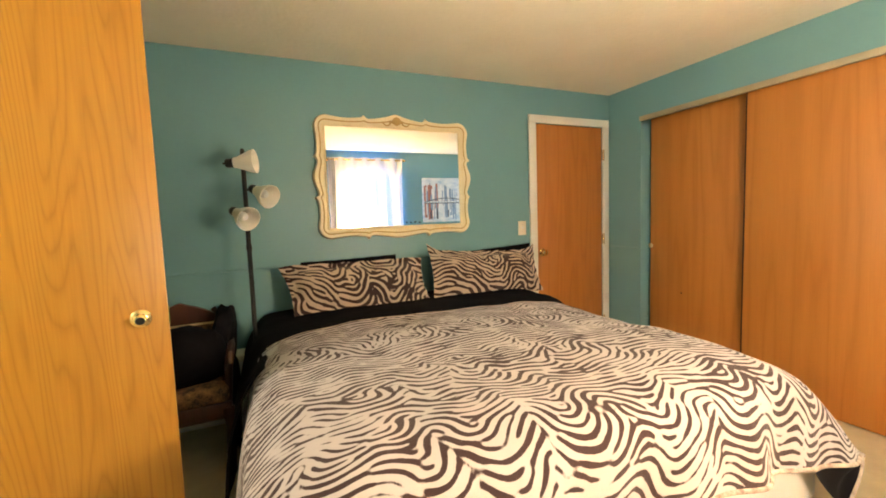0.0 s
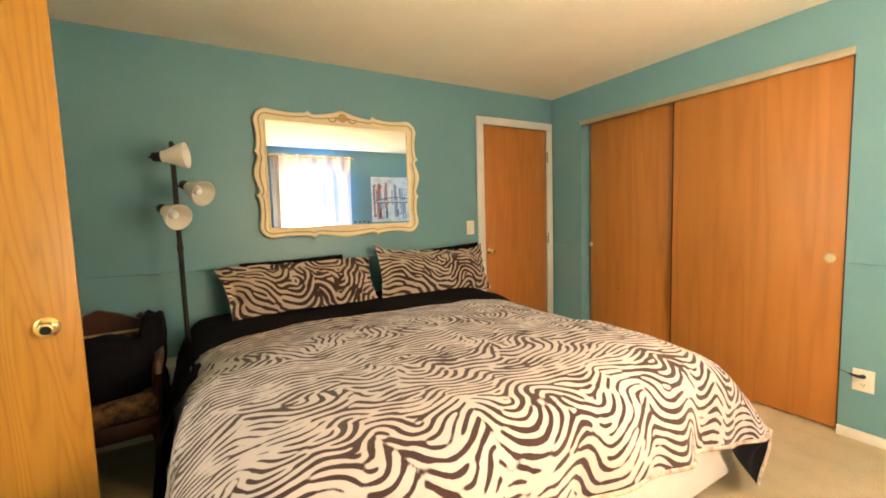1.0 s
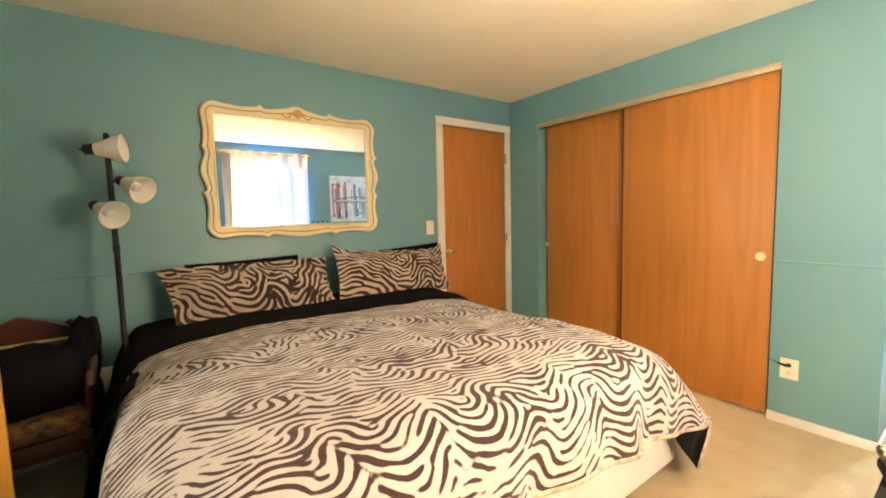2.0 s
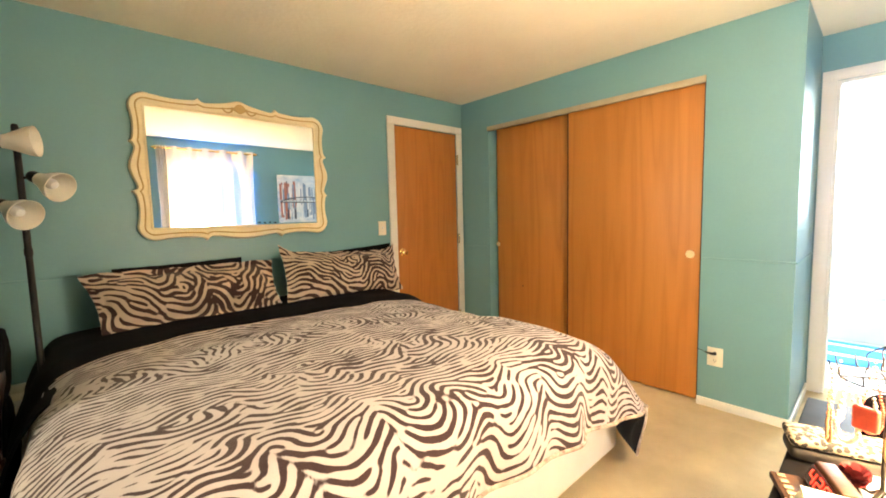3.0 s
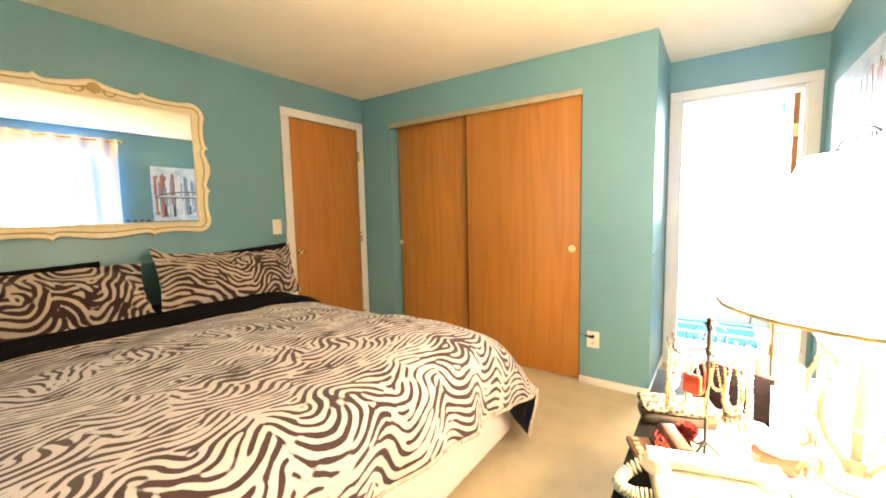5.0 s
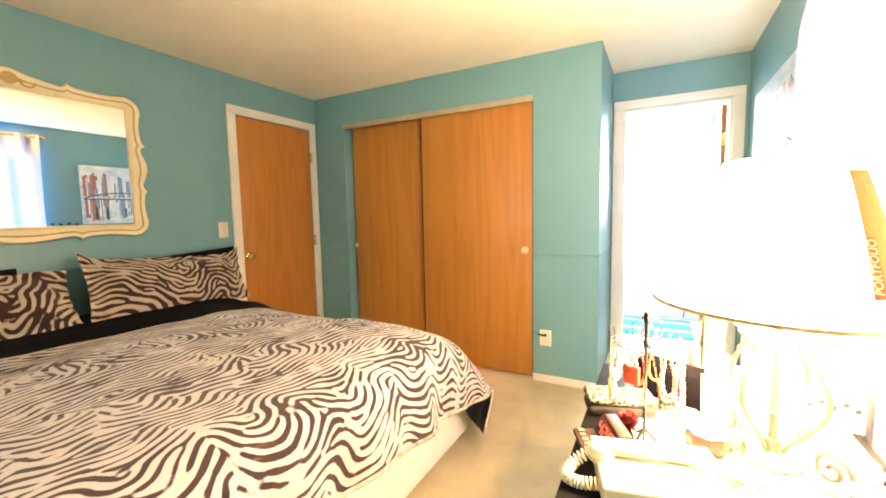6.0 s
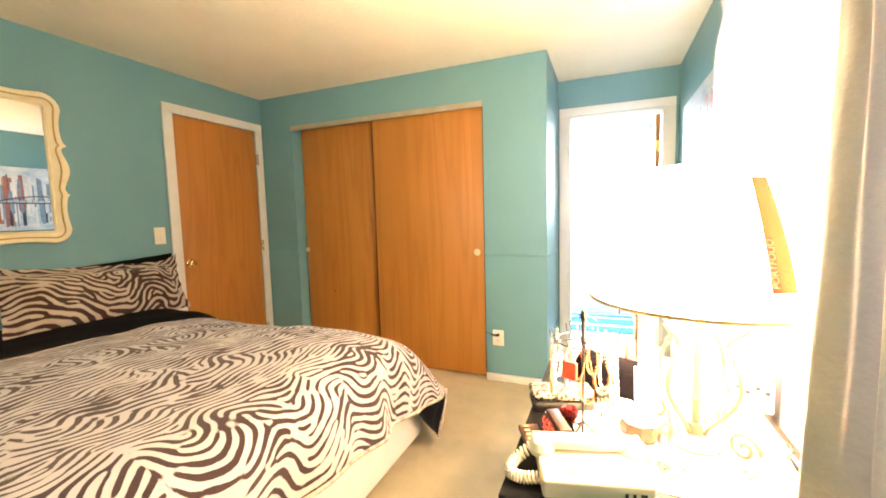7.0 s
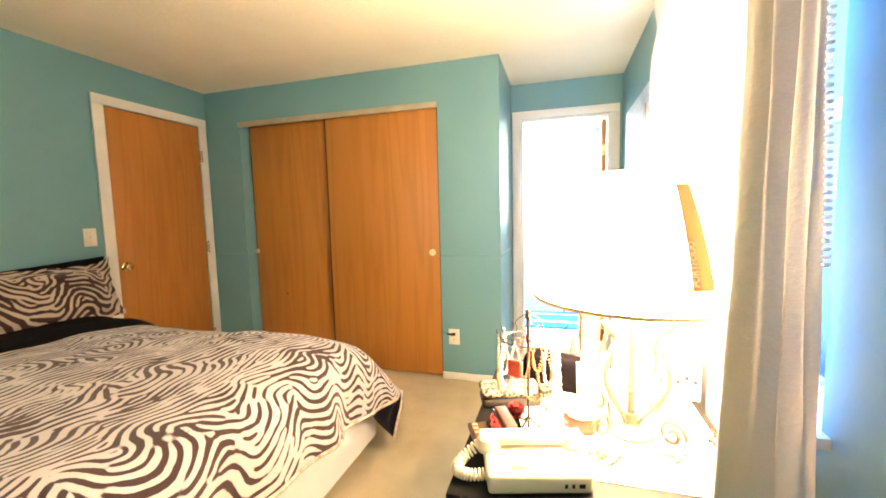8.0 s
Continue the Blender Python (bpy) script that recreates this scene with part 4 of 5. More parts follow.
rose = thing("dried_rose", pose(-1.825, -2.846, DT + 0.001), "dried dark red rose with a thin stem", "rose")
for k in range(22):
    a, lay = k * 2.4, k / 22
    m = Matrix.Translation((0, 0, 0.042)) @ Matrix.Rotation(a, 4, "Z") @ Matrix.Rotation(radians(15 + 45 * lay), 4, "Y")
    rr = 0.012 + 0.014 * lay
    part("petal", sheet(bmesh.new(), 4, 4, lambda u, v: m @ Vector((rr * 0.5 * math.sin(v * 2) + 0.004 * (u - 0.5) ** 2, (u - 0.5) * rr * 1.5 * math.sin(0.6 + 2 * v), -0.02 + 0.042 * v))), ROSEM, rose)
part("stem", tube(bmesh.new(), [(0, 0, 0.026), (0.02, 0.004, 0.014), (0.05, 0.012, 0.006), (0.11, 0.01, 0.004)], 0.0022, 6), plain("dry_stem", (0.10, 0.08, 0.03), None, 0.8), rose)
for k, (px, py, a, w, h) in enumerate(((-1.76, -2.90, 12, 0.17, 0.11), (-1.83, -2.95, -18, 0.15, 0.10), (-1.66, -2.96, 30, 0.16, 0.12))):
    pp = thing("paper", pose(px, py, DT + 0.001 + k * 0.0016, 0, 0, a), "loose white sheet of paper lying on the dresser", "paper", "papers on the dresser")
    part("leaf", sheet(bmesh.new(), 8, 6, lambda u, v: Vector(((u - 0.5) * w, (v - 0.5) * h, 0.006 * (u - 0.5) ** 2 * 4 + 0.003 * v * v)), thick=0.0008), PAPER, pp)

# ---- jewellery stand with necklaces ----
SX, SY = -1.856, -2.881
ST = 0.32
stand = thing("jewelry_stand", pose(SX, SY, DT + 0.001), "black wire jewelry tree hung with necklaces", "jewelry stand")
for k in range(3):
    a = radians(25 + 120 * k)
    part("foot", tube(bmesh.new(), [(0, 0, 0.045), (0.03 * math.cos(a), 0.03 * math.sin(a), 0.02), (0.075 * math.cos(a), 0.075 * math.sin(a), 0.006), (0.09 * math.cos(a), 0.09 * math.sin(a), 0.010)], 0.0035, 8), IRON, stand)
part("pole", lathe(bmesh.new(), [(0, 0.01), (0.0035, 0.012), (0.0035, 0.235), (0.006, 0.24), (0.006, 0.25), (0.004, 0.255), (0.0045, ST - 0.03), (0.007, ST - 0.02), (0.005, ST - 0.004), (0, ST)], 12), IRON, stand)
for k in range(4):
    a = radians(20 + 90 * k)
    hrt = [((0.004 + 0.032 * math.sin(math.pi * t) * (1 + 0.25 * math.sin(3 * math.pi * t))) * math.cos(a), (0.004 + 0.032 * math.sin(math.pi * t) * (1 + 0.25 * math.sin(3 * math.pi * t))) * math.sin(a), ST - 0.085 + 0.075 * t) for t in (q / 20 for q in range(21))]
    part("heart_scroll", tube(bmesh.new(), hrt, 0.0011, 6), IRON, stand)
RR, RZ = 0.064, 0.245
part("ring", tube(bmesh.new(), [(RR * math.cos(t), RR * math.sin(t), RZ) for t in (2 * math.pi * q / 48 for q in range(48))], 0.0016, 6, True), IRON, stand)
for k in range(4):
    a = math.pi / 2 * k + 0.3
    part("spoke", rod(bmesh.new(), (0, 0, 0.249), (RR * math.cos(a), RR * math.sin(a), RZ), 0.0018, seg=6), IRON, stand)
for k in range(12):
    a = 2 * math.pi * k / 12 + 0.1
    part("hook", tube(bmesh.new(), [(RR * math.cos(a), RR * math.sin(a), RZ - 0.002), ((RR + 0.010) * math.cos(a), (RR + 0.010) * math.sin(a), RZ + 0.004), ((RR + 0.014) * math.cos(a), (RR + 0.014) * math.sin(a), RZ + 0.022)], 0.0013, 6), IRON, stand)


def necklace(a_deg, drop, wide, mat, bead, label, twist=0.0, pendant=None):
    """A string of beads that hangs in a narrow loop from a hook of the stand."""
    a = radians(a_deg)
    hang = Vector((SX + (RR + 0.010) * math.cos(a), SY + (RR + 0.010) * math.sin(a), DT + RZ + 0.012))
    side = Vector((-math.sin(a + twist), math.cos(a + twist), 0))
    nk = thing("necklace", Matrix.Translation(hang), label, "necklace", "necklaces on the stand")
    bead *= 0.78
    length = int(2.3 * drop / (bead * 1.9))
    bm = bmesh.new()
    for q in range(length):
        t = q / length
        p = side * (wide * math.sin(2 * math.pi * t) * (0.55 + 0.45 * math.sin(math.pi * t))) + Vector((0, 0, -drop * math.sin(math.pi * t) ** 0.9))
        r = bead * (0.8 + 0.35 * math.sin(math.pi * t)) * random.uniform(0.85, 1.1)
        bmesh.ops.create_icosphere(bm, subdivisions=1, radius=r, matrix=Matrix.Translation(p + Vector((random.uniform(-1, 1), random.uniform(-1, 1), 0)) * bead * 0.3))
    part("bead_string", bm, mat, nk)
    if pendant:
        pm, pw, phh = pendant
        pt = box(bmesh.new(), -pw, pw, -0.006, 0.006, -drop - phh, -drop + 0.004, 0.004, 3)
        pt.transform(Matrix.Rotation(a + twist + math.pi / 2, 4, "Z"))
        part("pendant", pt, pm, nk, "hanging pendant")
    return nk


for row in ((190, 0.13, 0.018, AMBER, 0.0028, "gold bead necklace hanging from the stand"), (140, 0.115, 0.020, PEARL, 0.0055, "pale pearl necklace hanging from the stand"),
            (160, 0.045, 0.012, PEARL, 0.0036, "pearl strand with a coral pendant", 0.0, (CORAL, 0.017, 0.036)), (215, 0.10, 0.022, AMBER, 0.0045, "chunky golden bead necklace", 0.0, (SPOT, 0.018, 0.03)),
            (235, 0.15, 0.014, CORAL, 0.0035, "red coral bead necklace on its hook"), (255, 0.17, 0.016, PEARL, 0.005, "long white bead necklace on its hook"), (275, 0.19, 0.016, CORAL, 0.003, "long red and gold necklace"),
            (295, 0.16, 0.02, PEARL, 0.0062, "large white bead necklace on the stand"), (320, 0.15, 0.018, PEARL, 0.0045, "white bead necklace on the stand"), (345, 0.12, 0.016, AMBER, 0.004, "thin gold chain necklace on the stand"),
            (15, 0.14, 0.018, CORAL, 0.0038, "coral bead necklace behind the others"), (60, 0.12, 0.018, PEARL, 0.0045, "cream pearl necklace behind the others"), (105, 0.14, 0.016, AMBER, 0.0036, "fine golden necklace on the stand")):
    necklace(*row)

# ---- other things on the dresser ----
runner = thing("table_runner", pose(-1.685, -3.135, DT + 0.0004), "white cloth runner spread under the lamp and trinkets", "runner")
part("cloth", sheet(bmesh.new(), 30, 20, lambda u, v: Vector(((u - 0.5) * 0.62, (v - 0.5) * 0.34 + 0.006 * math.sin(9 * u), 0.0002 + 0.0002 * math.sin(30 * u) * math.sin(20 * v))), thick=0.0006), PAPER, runner)
for r in ((-0.312, 0.312, -0.183, -0.1765), (-0.312, 0.312, 0.1765, 0.183), (-0.317, -0.3125, -0.183, 0.183), (0.3125, 0.317, -0.183, 0.183)):
    part("hem", boxes((*r, 0.0, 0.0016)), WHITECLOTH, runner, "stitched white hem")
jar = thing("lidded_pot", pose(-1.80, -3.01, DT + 0.001), "small orange clay pot with a white lid", "pot")
part("body", lathe(bmesh.new(), [(0, 0), (0.036, 0), (0.045, 0.012), (0.046, 0.03), (0.04, 0.042), (0, 0.042)], 8), ORANGE, jar)
part("lid", lathe(bmesh.new(), [(0, 0.0425), (0.043, 0.0425), (0.044, 0.05), (0.02, 0.058), (0.006, 0.06), (0.008, 0.07), (0, 0.073)], 8), WHITE, jar, "white pointed lid")
card = thing("greeting_card", pose(-1.68, -3.045, DT + 0.001, 0, 0, 80), "white folded card standing on the dresser", "card")
for s in (1, -1):
    cb = boxes((-0.037, 0.037, -0.0006, 0.0006, 0, 0.155))
    cb.transform(Matrix.Rotation(s * radians(10), 4, "X") @ Matrix.Translation((0, -s * 0.027, 0)))
    part("card_leaf", cb, PAPER, card)
pouch = thing("vanity_pouch", pose(-1.455, -3.045, DT + 0.001, 0, 0, 82), "beige zip pouch with a pink band", "pouch")
pb_ = box(bmesh.new(), -0.055, 0.055, -0.025, 0.025, 0, 0.13, 0.02, 4)
for v in pb_.verts:
    v.co.y *= 1.15 - 5.0 * v.co.z
    v.co.z += 0.008 * math.sin(20 * v.co.x)
part("body", pb_, BEIGE, pouch)
part("band", tube(bmesh.new(), [(-0.048 + 0.096 * t, 0.021 - 0.002 * math.cos(9 * t), 0.075 + 0.012 * math.sin(7 * t)) for t in (q / 20 for q in range(21))], 0.006, 8), PINK, pouch, "pink curved band")
bag = thing("black_bag", pose(-1.575, -2.965, DT + 0.001, 0, 0, 80), "slouched black cloth bag on the dresser", "bag")
bb = box(bmesh.new(), -0.115, 0.115, -0.04, 0.04, 0, 0.112, 0.03, 5)
for v in bb.verts:
    v.co += Vector((0.008 * math.sin(30 * v.co.z), 0.01 * math.sin(25 * v.co.x), 0.012 * math.sin(22 * v.co.x)))
part("body", bb, PURPLE, bag)
tray = thing("mirror_tray", pose(-1.66, -3.0, DT + 0.001, 0, 0, 8), "small mirrored tray with a steel rim", "tray")
part("plate", boxes((-0.10, 0.10, -0.09, 0.09, 0, 0.004)), MIRROR, tray)
part("rim", boxes((-0.103, 0.103, -0.094, -0.0902, 0, 0.012), (-0.103, 0.103, 0.0902, 0.094, 0, 0.012), (-0.104, -0.1002, -0.09, 0.09, 0, 0.012), (0.1002, 0.104, -0.09, 0.09, 0, 0.012)), STEEL, tray)
tree = thing("earring_tree", pose(-1.468, -3.022, DT + 0.001), "thin black wire earring tree", "earring stand")
part("base", lathe(bmesh.new(), [(0, 0), (0.04, 0), (0.04, 0.005), (0.008, 0.012), (0, 0.012)], 20), IRON, tree)
part("pole", rod(bmesh.new(), (0, 0, 0.01), (0, 0, 0.37), 0.0035, seg=8), IRON, tree)
for k in range(7):
    a = k * 2.1
    part("branch", tube(bmesh.new(), [(0, 0, 0.14 + 0.03 * k), (0.04 * math.cos(a), 0.04 * math.sin(a), 0.16 + 0.03 * k), (0.058 * math.cos(a), 0.058 * math.sin(a), 0.14 + 0.03 * k), (0.062 * math.cos(a), 0.062 * math.sin(a), 0.11 + 0.03 * k)], 0.0016, 6), IRON, tree)
frm = thing("perfume_box", pose(-1.385, -3.055, DT + 0.001, 0, 0, 80), "tall beige and yellow perfume box", "box")
part("carton", boxes((-0.035, 0.035, -0.02, 0.02, 0, 0.25), bevel=0.002), BEIGE, frm)
part("panel", boxes((-0.018, 0.018, -0.0215, -0.0202, 0.15, 0.235)), GOLDTRIM, frm, "yellow printed panel")
for px, py, s in ((-1.93, -3.05, 1.0), (-1.89, -3.19, 0.9), (-1.80, -3.26, 1.1)):
    dish = thing("glass_dish", pose(px, py, DT + 0.001), "small clear glass dish with trinkets", "dish", "glass dishes")
    part("bowl", lathe(bmesh.new(), [(0, 0), (0.022 * s, 0), (0.038 * s, 0.02), (0.042 * s, 0.032), (0.039 * s, 0.032), (0.034 * s, 0.02), (0.02 * s, 0.004), (0, 0.004)], 24), GLASS, dish)
    tb = bmesh.new()
    for q in range(9):
        bmesh.ops.create_icosphere(tb, subdivisions=1, radius=0.005, matrix=pose(random.uniform(-0.014, 0.014), random.uniform(-0.014, 0.014), 0.010 + 0.005 * (q % 2)))
    part("trinkets", tb, (AMBER, CORAL, PEARL)[int(s * 10) % 3], dish)
chest = thing("jewelry_chest", pose(-1.49, -3.235, DT + 0.001, 0, 0, 90), "white lidded keepsake chest with checked trim", "chest")
part("body", boxes((-0.11, 0.11, -0.085, 0.085, 0, 0.13), bevel=0.004), PAPER, chest)
part("lid", boxes((-0.113, 0.113, -0.088, 0.088, 0.131, 0.205), bevel=0.010), PAPER, chest, "white hinged lid")
for k in range(5):
    part("check", boxes((-0.10 + 0.022 * k, -0.089 + 0.022 * k, 0.0852, 0.0862, 0.05 + 0.012 * (k % 2), 0.062 + 0.012 * (k % 2))), BLACK, chest)

# ---- floor lamp ----
FX, FY = -3.055, -0.33
FROST = sheer("frosted_glass_shade", (0.94, 0.90, 0.80), 0.15)
flamp = thing("floor_lamp", pose(FX, FY, 0), "black floor lamp with three frosted glass shades, unlit", "floor lamp")
part("base", lathe(bmesh.new(), [(0, 0), (0.125, 0), (0.128, 0.012), (0.10, 0.022), (0.02, 0.034), (0.014, 0.05), (0, 0.05)], 32), BLACK, flamp)
part("pole", lathe(bmesh.new(), [(0, 0.04), (0.0125, 0.04), (0.0125, 0.56), (0.015, 0.565), (0.015, 0.59), (0.0125, 0.595), (0.0125, 1.12), (0.015, 1.125), (0.015, 1.15), (0.0125, 1.155), (0.0125, 1.68), (0.009, 1.69), (0, 1.69)], 16), BLACK, flamp)
for z, sock_p, mouth in ((1.61, (-0.06, 0.0, 0.0), (0.13, -0.05, 0.012)), (1.462, (0.05, -0.02, 0.0), (0.14, -0.125, -0.055)), (1.332, (-0.055, -0.03, 0.008), (0.03, -0.15, -0.045))):
    c = Vector((0, 0, z))
    s0, d = c + Vector(sock_p), (Vector(mouth) - Vector(sock_p)).normalized()
    m = along(s0 - d * 0.03, s0 + d)
    head = part("socket", lathe(bmesh.new(), [(0, -0.012), (0.006, -0.012), (0.006, 0), (0.022, 0.004), (0.025, 0.012), (0.025, 0.045), (0.021, 0.052), (0, 0.052)], 18, m), BLACK, flamp, "black lamp socket")
    part("arm", rod(bmesh.new(), c, s0, 0.006, seg=8), BLACK, flamp)
    part("shade", lathe(bmesh.new(), [(0.021, 0.042), (0.028, 0.047), (0.031, 0.064), (0.046, 0.100), (0.060, 0.132), (0.066, 0.158), (0.063, 0.159), (0.057, 0.133), (0.043, 0.102), (0.028, 0.066), (0.024, 0.050), (0.021, 0.042)], 32, m), FROST, head, "frosted cream glass bell shade")
    part("bulb", lathe(bmesh.new(), [(0, 0.05), (0.011, 0.055), (0.014, 0.075), (0.022, 0.095), (0.024, 0.11), (0.016, 0.127), (0, 0.132)], 16, m), WHITE, head, "white bulb")

# ---- armchair ----
FLORAL = plain("dark_floral_tapestry", (0.25, 0.13, 0.05), (0.012, 0.011, 0.009), 0.85, 0, 30, 120, 0.4)
chair = thing("armchair", pose(-3.44, -0.36, 0, 0, 0, 4), "old dark mahogany armchair with floral seat, heaped with black clothes", "armchair")
part("seat", box(bmesh.new(), -0.24, 0.24, -0.25, 0.20, 0.36, 0.46, 0.035, 4), FLORAL, chair, "dark floral upholstered seat")
part("seat_rail", boxes((-0.25, 0.25, -0.255, -0.225, 0.29, 0.37), (-0.25, -0.22, -0.224, 0.2, 0.29, 0.37), (0.22, 0.25, -0.224, 0.2, 0.29, 0.37), bevel=0.006), MAHOG, chair)
for s in (1, -1):
    part("back_post", tube(bmesh.new(), [(s * 0.215, 0.20, 0.36), (s * 0.222, 0.215, 0.55), (s * 0.21, 0.235, 0.72), (s * 0.17, 0.245, 0.775)], lambda f: 0.02 - 0.004 * f, 10), MAHOG, chair)
cr = bmesh.new()
N = 28
for q in range(N):
    xs = [-0.20 + 0.40 * (q + k) / N for k in (0, 1)]
    top = [0.725 + 0.085 * math.cos(x * 6.6) ** 1.5 + 0.012 * math.exp(-(x / 0.03) ** 2) for x in xs]
    vs = [cr.verts.new((x, y, z)) for y in (0.225, 0.255) for x, z in ((xs[0], 0.70), (xs[1], 0.70), (xs[1], top[1]), (xs[0], top[0]))]
    for f in ((0, 1, 2, 3), (7, 6, 5, 4), (3, 2, 6, 7), (1, 0, 4, 5)):
        cr.faces.new([vs[i] for i in f])
bmesh.ops.remove_doubles(cr, verts=cr.verts, dist=0.0005)
part("crest_rail", cr, MAHOG, chair, "carved mahogany crest")
part("back_panel", box(bmesh.new(), -0.19, 0.19, 0.215, 0.245, 0.47, 0.70, 0.012, 3), FLORAL, chair, "floral upholstered back")
part("brass_strip", boxes((-0.19, 0.19, 0.207, 0.2145, 0.688, 0.699)), GOLDTRIM, chair)
for s in (1, -1):
    part("arm", tube(bmesh.new(), [(s * 0.225, 0.21, 0.60), (s * 0.255, 0.08, 0.63), (s * 0.262, -0.10, 0.62), (s * 0.255, -0.20, 0.60), (s * 0.25, -0.225, 0.565), (s * 0.245, -0.20, 0.53), (s * 0.24, -0.19, 0.45), (s * 0.235, -0.20, 0.36)], lambda f: 0.022 - 0.006 * abs(2 * f - 1), 10), MAHOG, chair, "curved mahogany arm")
    part("leg", tube(bmesh.new(), [(s * 0.23, -0.235, 0.34), (s * 0.245, -0.26, 0.24), (s * 0.228, -0.245, 0.10), (s * 0.235, -0.265, 0.012), (s * 0.235, -0.268, 0.0)], lambda f: 0.03 - 0.017 * f, 10), MAHOG, chair, "cabriole leg")
    part("leg", tube(bmesh.new(), [(s * 0.215, 0.20, 0.36), (s * 0.215, 0.215, 0.18), (s * 0.22, 0.25, 0.0)], lambda f: 0.022 - 0.006 * f, 10), MAHOG, chair)


def heap(name, label, m, size, seed, cat):
    bm = bmesh.new()
    bmesh.ops.create_icosphere(bm, subdivisions=4, radius=1.0)
    for v in bm.verts:
        p = v.co.copy()
        k = 1 + 0.16 * noise.noise(p * 1.6 + Vector((seed, 0, 0))) + 0.07 * noise.noise(p * 4.5 + Vector((0, seed, 0)))
        v.co = Vector((math.copysign(abs(p.x) ** 0.7, p.x) * size[0], math.copysign(abs(p.y) ** 0.7, p.y) * size[1], math.copysign(abs(p.z) ** 0.75, p.z) * size[2])) * k
    ob = part(name, bm, BLACKCLOTH)
    ob.matrix_world = m
    return tagged(ob, label, cat)


heap("cushion", "large black cushion propped against the chair back", pose(-3.41, -0.40, 0.560, -14, -9, 6), (0.215, 0.15, 0.165), 1.0, "cushion")
heap("jacket", "dark jacket draped over the chair's back and arm", pose(-3.225, -0.27, 0.60, 0, 6, 0), (0.062, 0.16, 0.205), 5.0, "jacket")
heap("blanket", "black blanket hanging beside the chair", pose(-3.18, -0.45, 0.30, 0, 3, 0), (0.035, 0.07, 0.285), 9.0, "blanket")
box_b = thing("storage_box", pose(-3.13, -0.10, 0), "small cream cardboard box standing by the wall", "box")
part("carton", boxes((-0.12, 0.05, -0.08, 0.08, 0, 0.44), bevel=0.003), PAPER, box_b)
part("lid", boxes((-0.123, 0.053, -0.083, 0.083, 0.44, 0.475), bevel=0.003), IVORY, box_b)

# ---- wall fittings ----
outlet = thing("outlet_plate", pose(0, -2.193, 0.33), "white wall outlet with a black plug in it", "outlet")
part("plate", box(bmesh.new(), -0.006, -0.0005, -0.042, 0.042, -0.059, 0.059, 0.0025), IVORY, outlet)
for z in (0.021, -0.021):
    sk = part("socket", lathe(bmesh.new(), [(0, 0.008), (0.015, 0.008), (0.017, 0.005)], 20, pose(0, 0, z, 0, -90, 0)), IVORY, outlet)
    part("slots", boxes((-0.0092, -0.0082, -0.007, -0.005, z - 0.004, z + 0.006), (-0.0092, -0.0082, 0.005, 0.007, z - 0.004, z + 0.006), (-0.0092, -0.0082, -0.002, 0.002, z - 0.011, z - 0.007)), BLACK, sk)
part("plug", tube(bmesh.new(), [(-0.009, 0.0, 0.023), (-0.02, 0.002, 0.024), (-0.034, 0.012, 0.026), (-0.036, 0.03, 0.029), (-0.033, 0.046, 0.032)], lambda f: 0.012 - 0.007 * f, 10), BLACK, outlet, "black moulded plug")
part("cord", tube(bmesh.new(), [(-0.033, 0.046, 0.032), (-0.02, 0.075, 0.036), (-0.008, 0.10, 0.034)], 0.0018, 6), BLACK, outlet)
sw = thing("light_switch", pose(-0.981, 0, 1.157), "ivory toggle light switch plate", "light switch")
part("plate", box(bmesh.new(), -0.038, 0.038, -0.006, -0.0005, -0.059, 0.059, 0.0025), IVORY, sw)
part("toggle", boxes((-0.005, 0.005, -0.018, -0.006, -0.004, 0.014), bevel=0.0015), WHITE, sw)
for z in (0.03, -0.03):
    part("screw", lathe(bmesh.new(), [(0, 0.0075), (0.0025, 0.0072), (0.003, 0.006)], 10, pose(0, 0, z, 90, 0, 0)), STEEL, sw)

# ---- painting ----
PX0, PX1, PZ0, PZ1 = -0.60, 0.33, 1.20, 1.93
SKYP = plain("painted_sky", (0.30, 0.44, 0.62), (0.72, 0.74, 0.76), 0.45, 0, 5, 40, 0.3, (1, 1, 3))
BLUEP = plain("painted_blue", (0.13, 0.20, 0.33), (0.24, 0.34, 0.50), 0.4, 0, 20, 60, 0.3)
REDP = plain("painted_rust", (0.36, 0.13, 0.09), (0.28, 0.13, 0.14), 0.4, 0, 20, 60, 0.3)
DARKP = plain("painted_ink", (0.02, 0.03, 0.06), (0.05, 0.07, 0.12), 0.4, 0, 20, 60, 0.3)
PALEP = plain("painted_white", (0.72, 0.73, 0.76), (0.55, 0.60, 0.68), 0.4, 0, 20, 60, 0.3)
art = thing("painting", pose((PX0 + PX1) / 2, SOUTH + 0.002, (PZ0 + PZ1) / 2, 0, 0, 180), "unframed canvas painting of a city skyline and bridge", "painting")
aw, ah = (PX1 - PX0) / 2, (PZ1 - PZ0) / 2
part("canvas", boxes((-aw, aw, -0.032, 0, -ah, ah), bevel=0.003), SKYP, art)
rnd = random.Random(7)
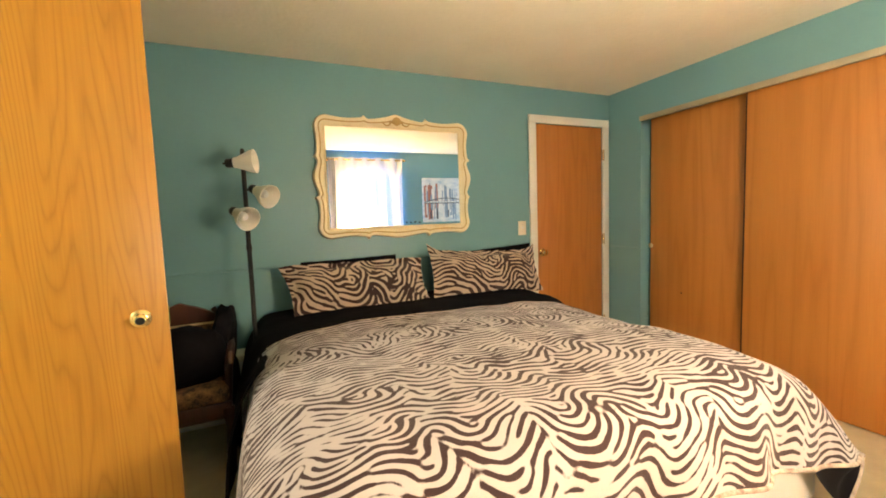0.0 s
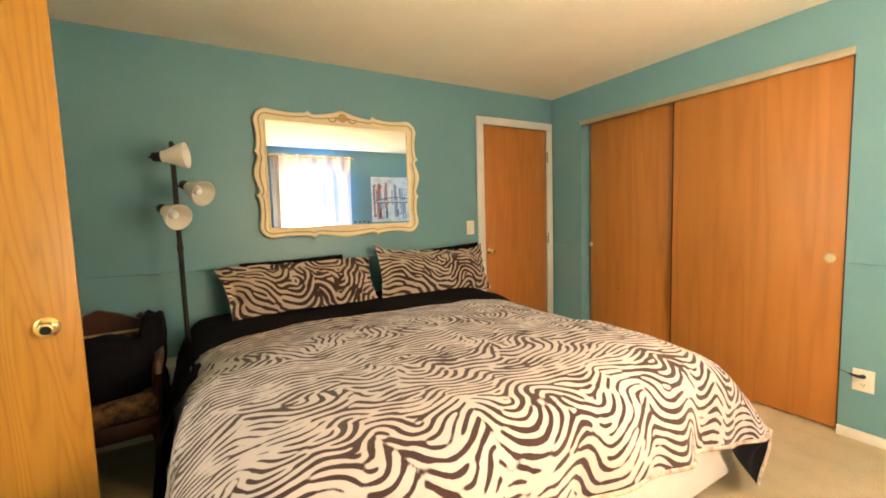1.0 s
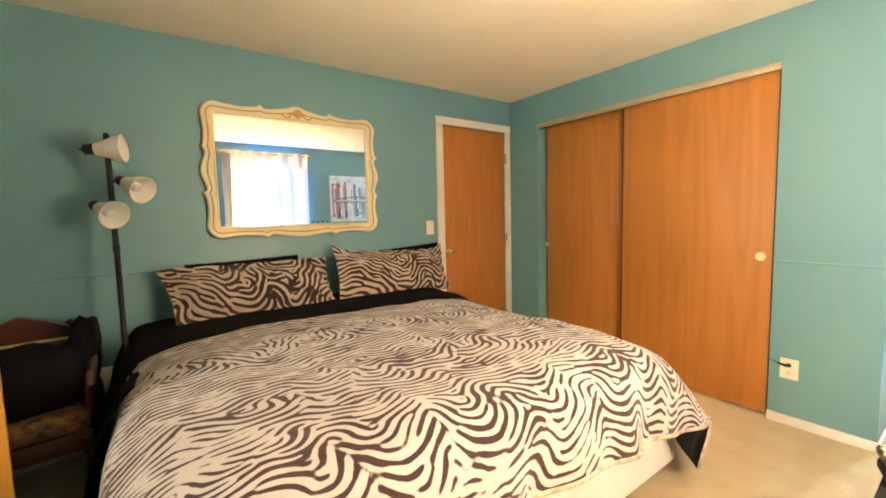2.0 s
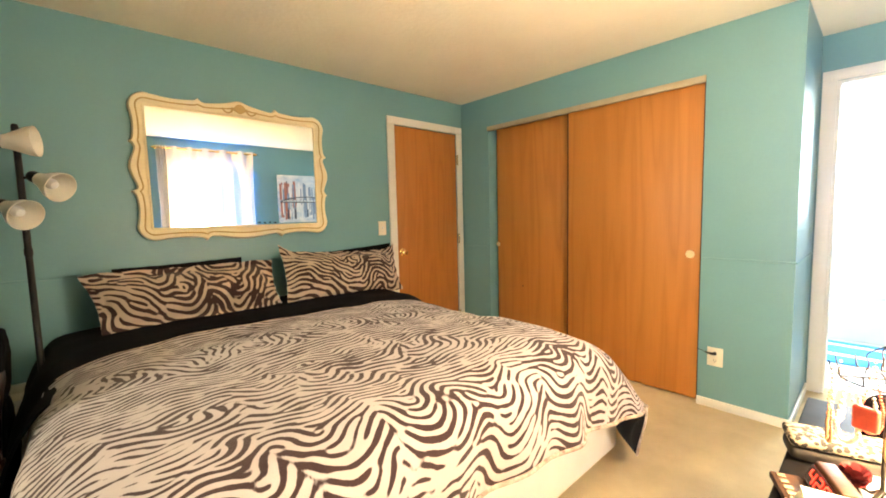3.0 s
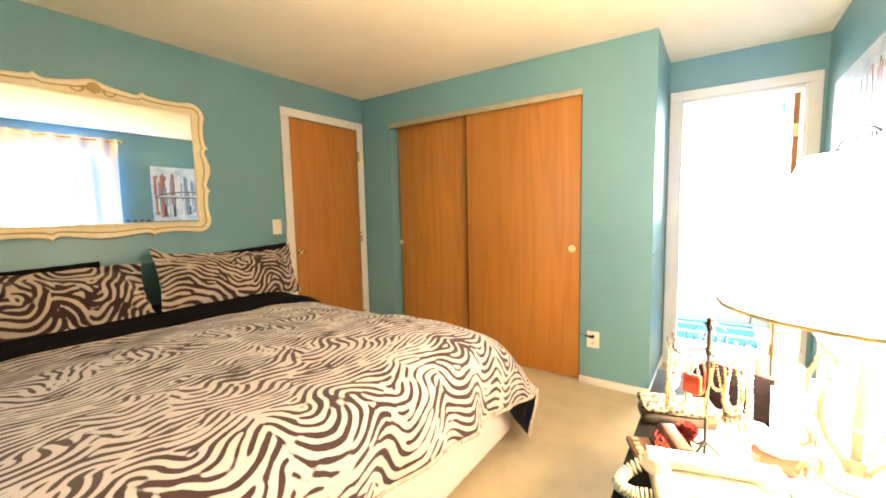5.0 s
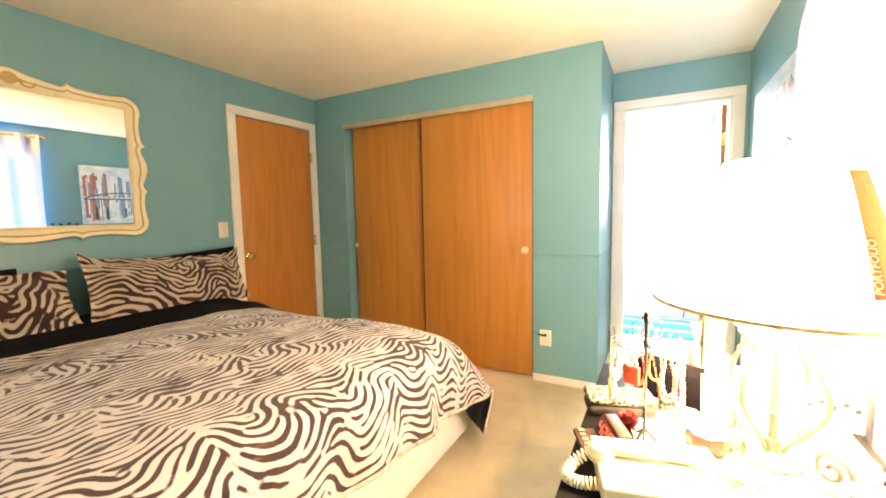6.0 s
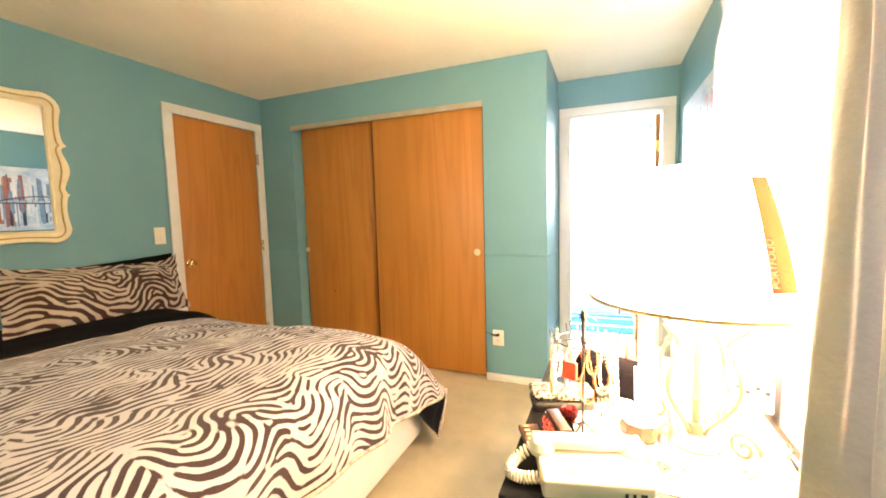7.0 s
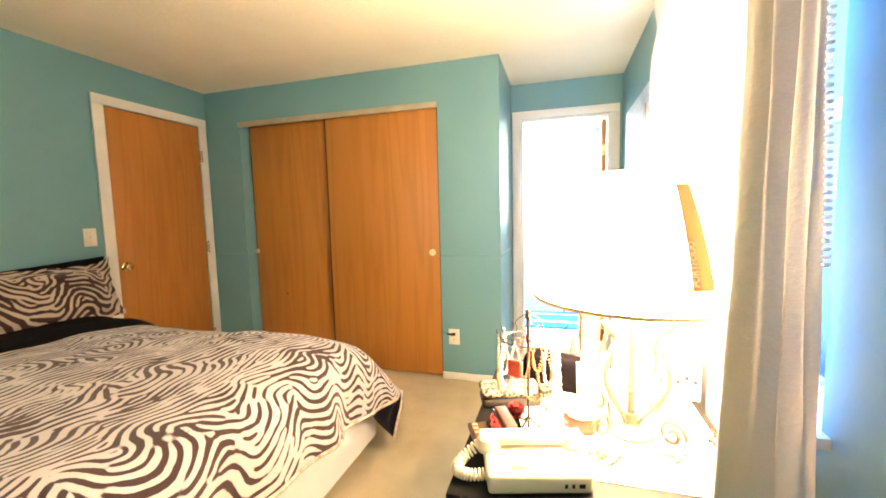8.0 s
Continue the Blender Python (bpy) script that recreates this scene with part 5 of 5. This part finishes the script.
for nm, mat, count in (("blue_strokes", BLUEP, 34), ("rust_strokes", REDP, 24), ("pale_strokes", PALEP, 30), ("dark_strokes", DARKP, 18)):
    for q in range(count):
        x = rnd.uniform(-aw + 0.03, aw - 0.05)
        if nm == "rust_strokes":
            x = rnd.uniform(aw * 0.35, aw - 0.05)
        w, up, dn = rnd.uniform(0.006, 0.040), rnd.uniform(0.04, 0.30) * (1 if x > 0 else 0.7), rnd.uniform(0.03, 0.28)
        d = 0.033 + q * 0.00004
        part("stroke", boxes((x, x + w, -d - 0.0006, -0.0322, -0.02, -0.02 + up)), mat, art)
        part("stroke", boxes((x + rnd.uniform(-0.01, 0.0), x + w * 0.8, -d - 0.0006, -0.0322, -0.05 - dn, -0.05)), mat, art)
br = bmesh.new()
tube(br, [(aw - 0.02 - 1.75 * aw * t, -0.0345, -0.045 + 0.075 * math.sin(math.pi * t) ** 0.8) for t in (q / 30 for q in range(31))], 0.007, 6)
box(br, -aw + 0.02, aw - 0.02, -0.0362, -0.0325, -0.058, -0.045)
for q in range(14):
    x = -aw + 0.1 + q * 0.055
    box(br, x, x + 0.004, -0.036, -0.0326, -0.05, 0.0)
part("bridge", br, DARKP, art, "dark painted bridge")

decal = thing("wall_decal", pose(-0.80, SOUTH + 0.001, 1.205), "row of small black leaf decals on the teal wall", "wall decal")
for q in range(5):
    lf = lathe(bmesh.new(), [(0, -0.03), (0.012, -0.008), (0.010, 0.008), (0, 0.022)], 8, pose(-0.16 + q * 0.075, 0.002, 0.008 * (q % 2), 0, 70 + 25 * (q % 3), 0))
    for v in lf.verts:
        v.co.y = 0.001 + 0.12 * abs(v.co.y - 0.002)
    part("leaf", lf, BLACK, decal)

# ---- bathroom beyond the doorway ----
BLUET = plain("blue_bath_rug", (0.06, 0.36, 0.80), (0.04, 0.28, 0.70), 0.95, 0, 20, 200, 0.8, depth=0.006)
tub = thing("bathtub", pose(2.30, -2.9, 0.006), "white enamelled bathtub along the bathroom wall", "bathtub")
part("apron", boxes((0.0, 0.05, -0.52, 1.15, 0.0, 0.40), bevel=0.01), WHITE, tub)
part("rim", boxes((-0.012, 0.10, -0.53, 1.16, 0.401, 0.44), (0.101, 0.68, -0.53, -0.45, 0.401, 0.44), (0.101, 0.68, 1.08, 1.16, 0.401, 0.44), bevel=0.008), WHITE, tub)
part("basin", boxes((0.051, 0.68, -0.449, 1.079, 0.08, 0.12)), WHITE, tub)
rug = thing("bath_rug", pose(1.48, -2.80, 0.007), "blue and white striped bath rug on the floor", "rug")
x = 0.0
for w, mt in ((0.20, BLUET), (0.07, PAPER), (0.26, BLUET), (0.06, PAPER), (0.10, BLUET)):
    part("stripe", box(bmesh.new(), x, x + w - 0.001, -0.42, 0.42, 0, 0.014, 0.004), mt, rug, "blue tufted stripe" if mt is BLUET else "white tufted stripe")
    x += w
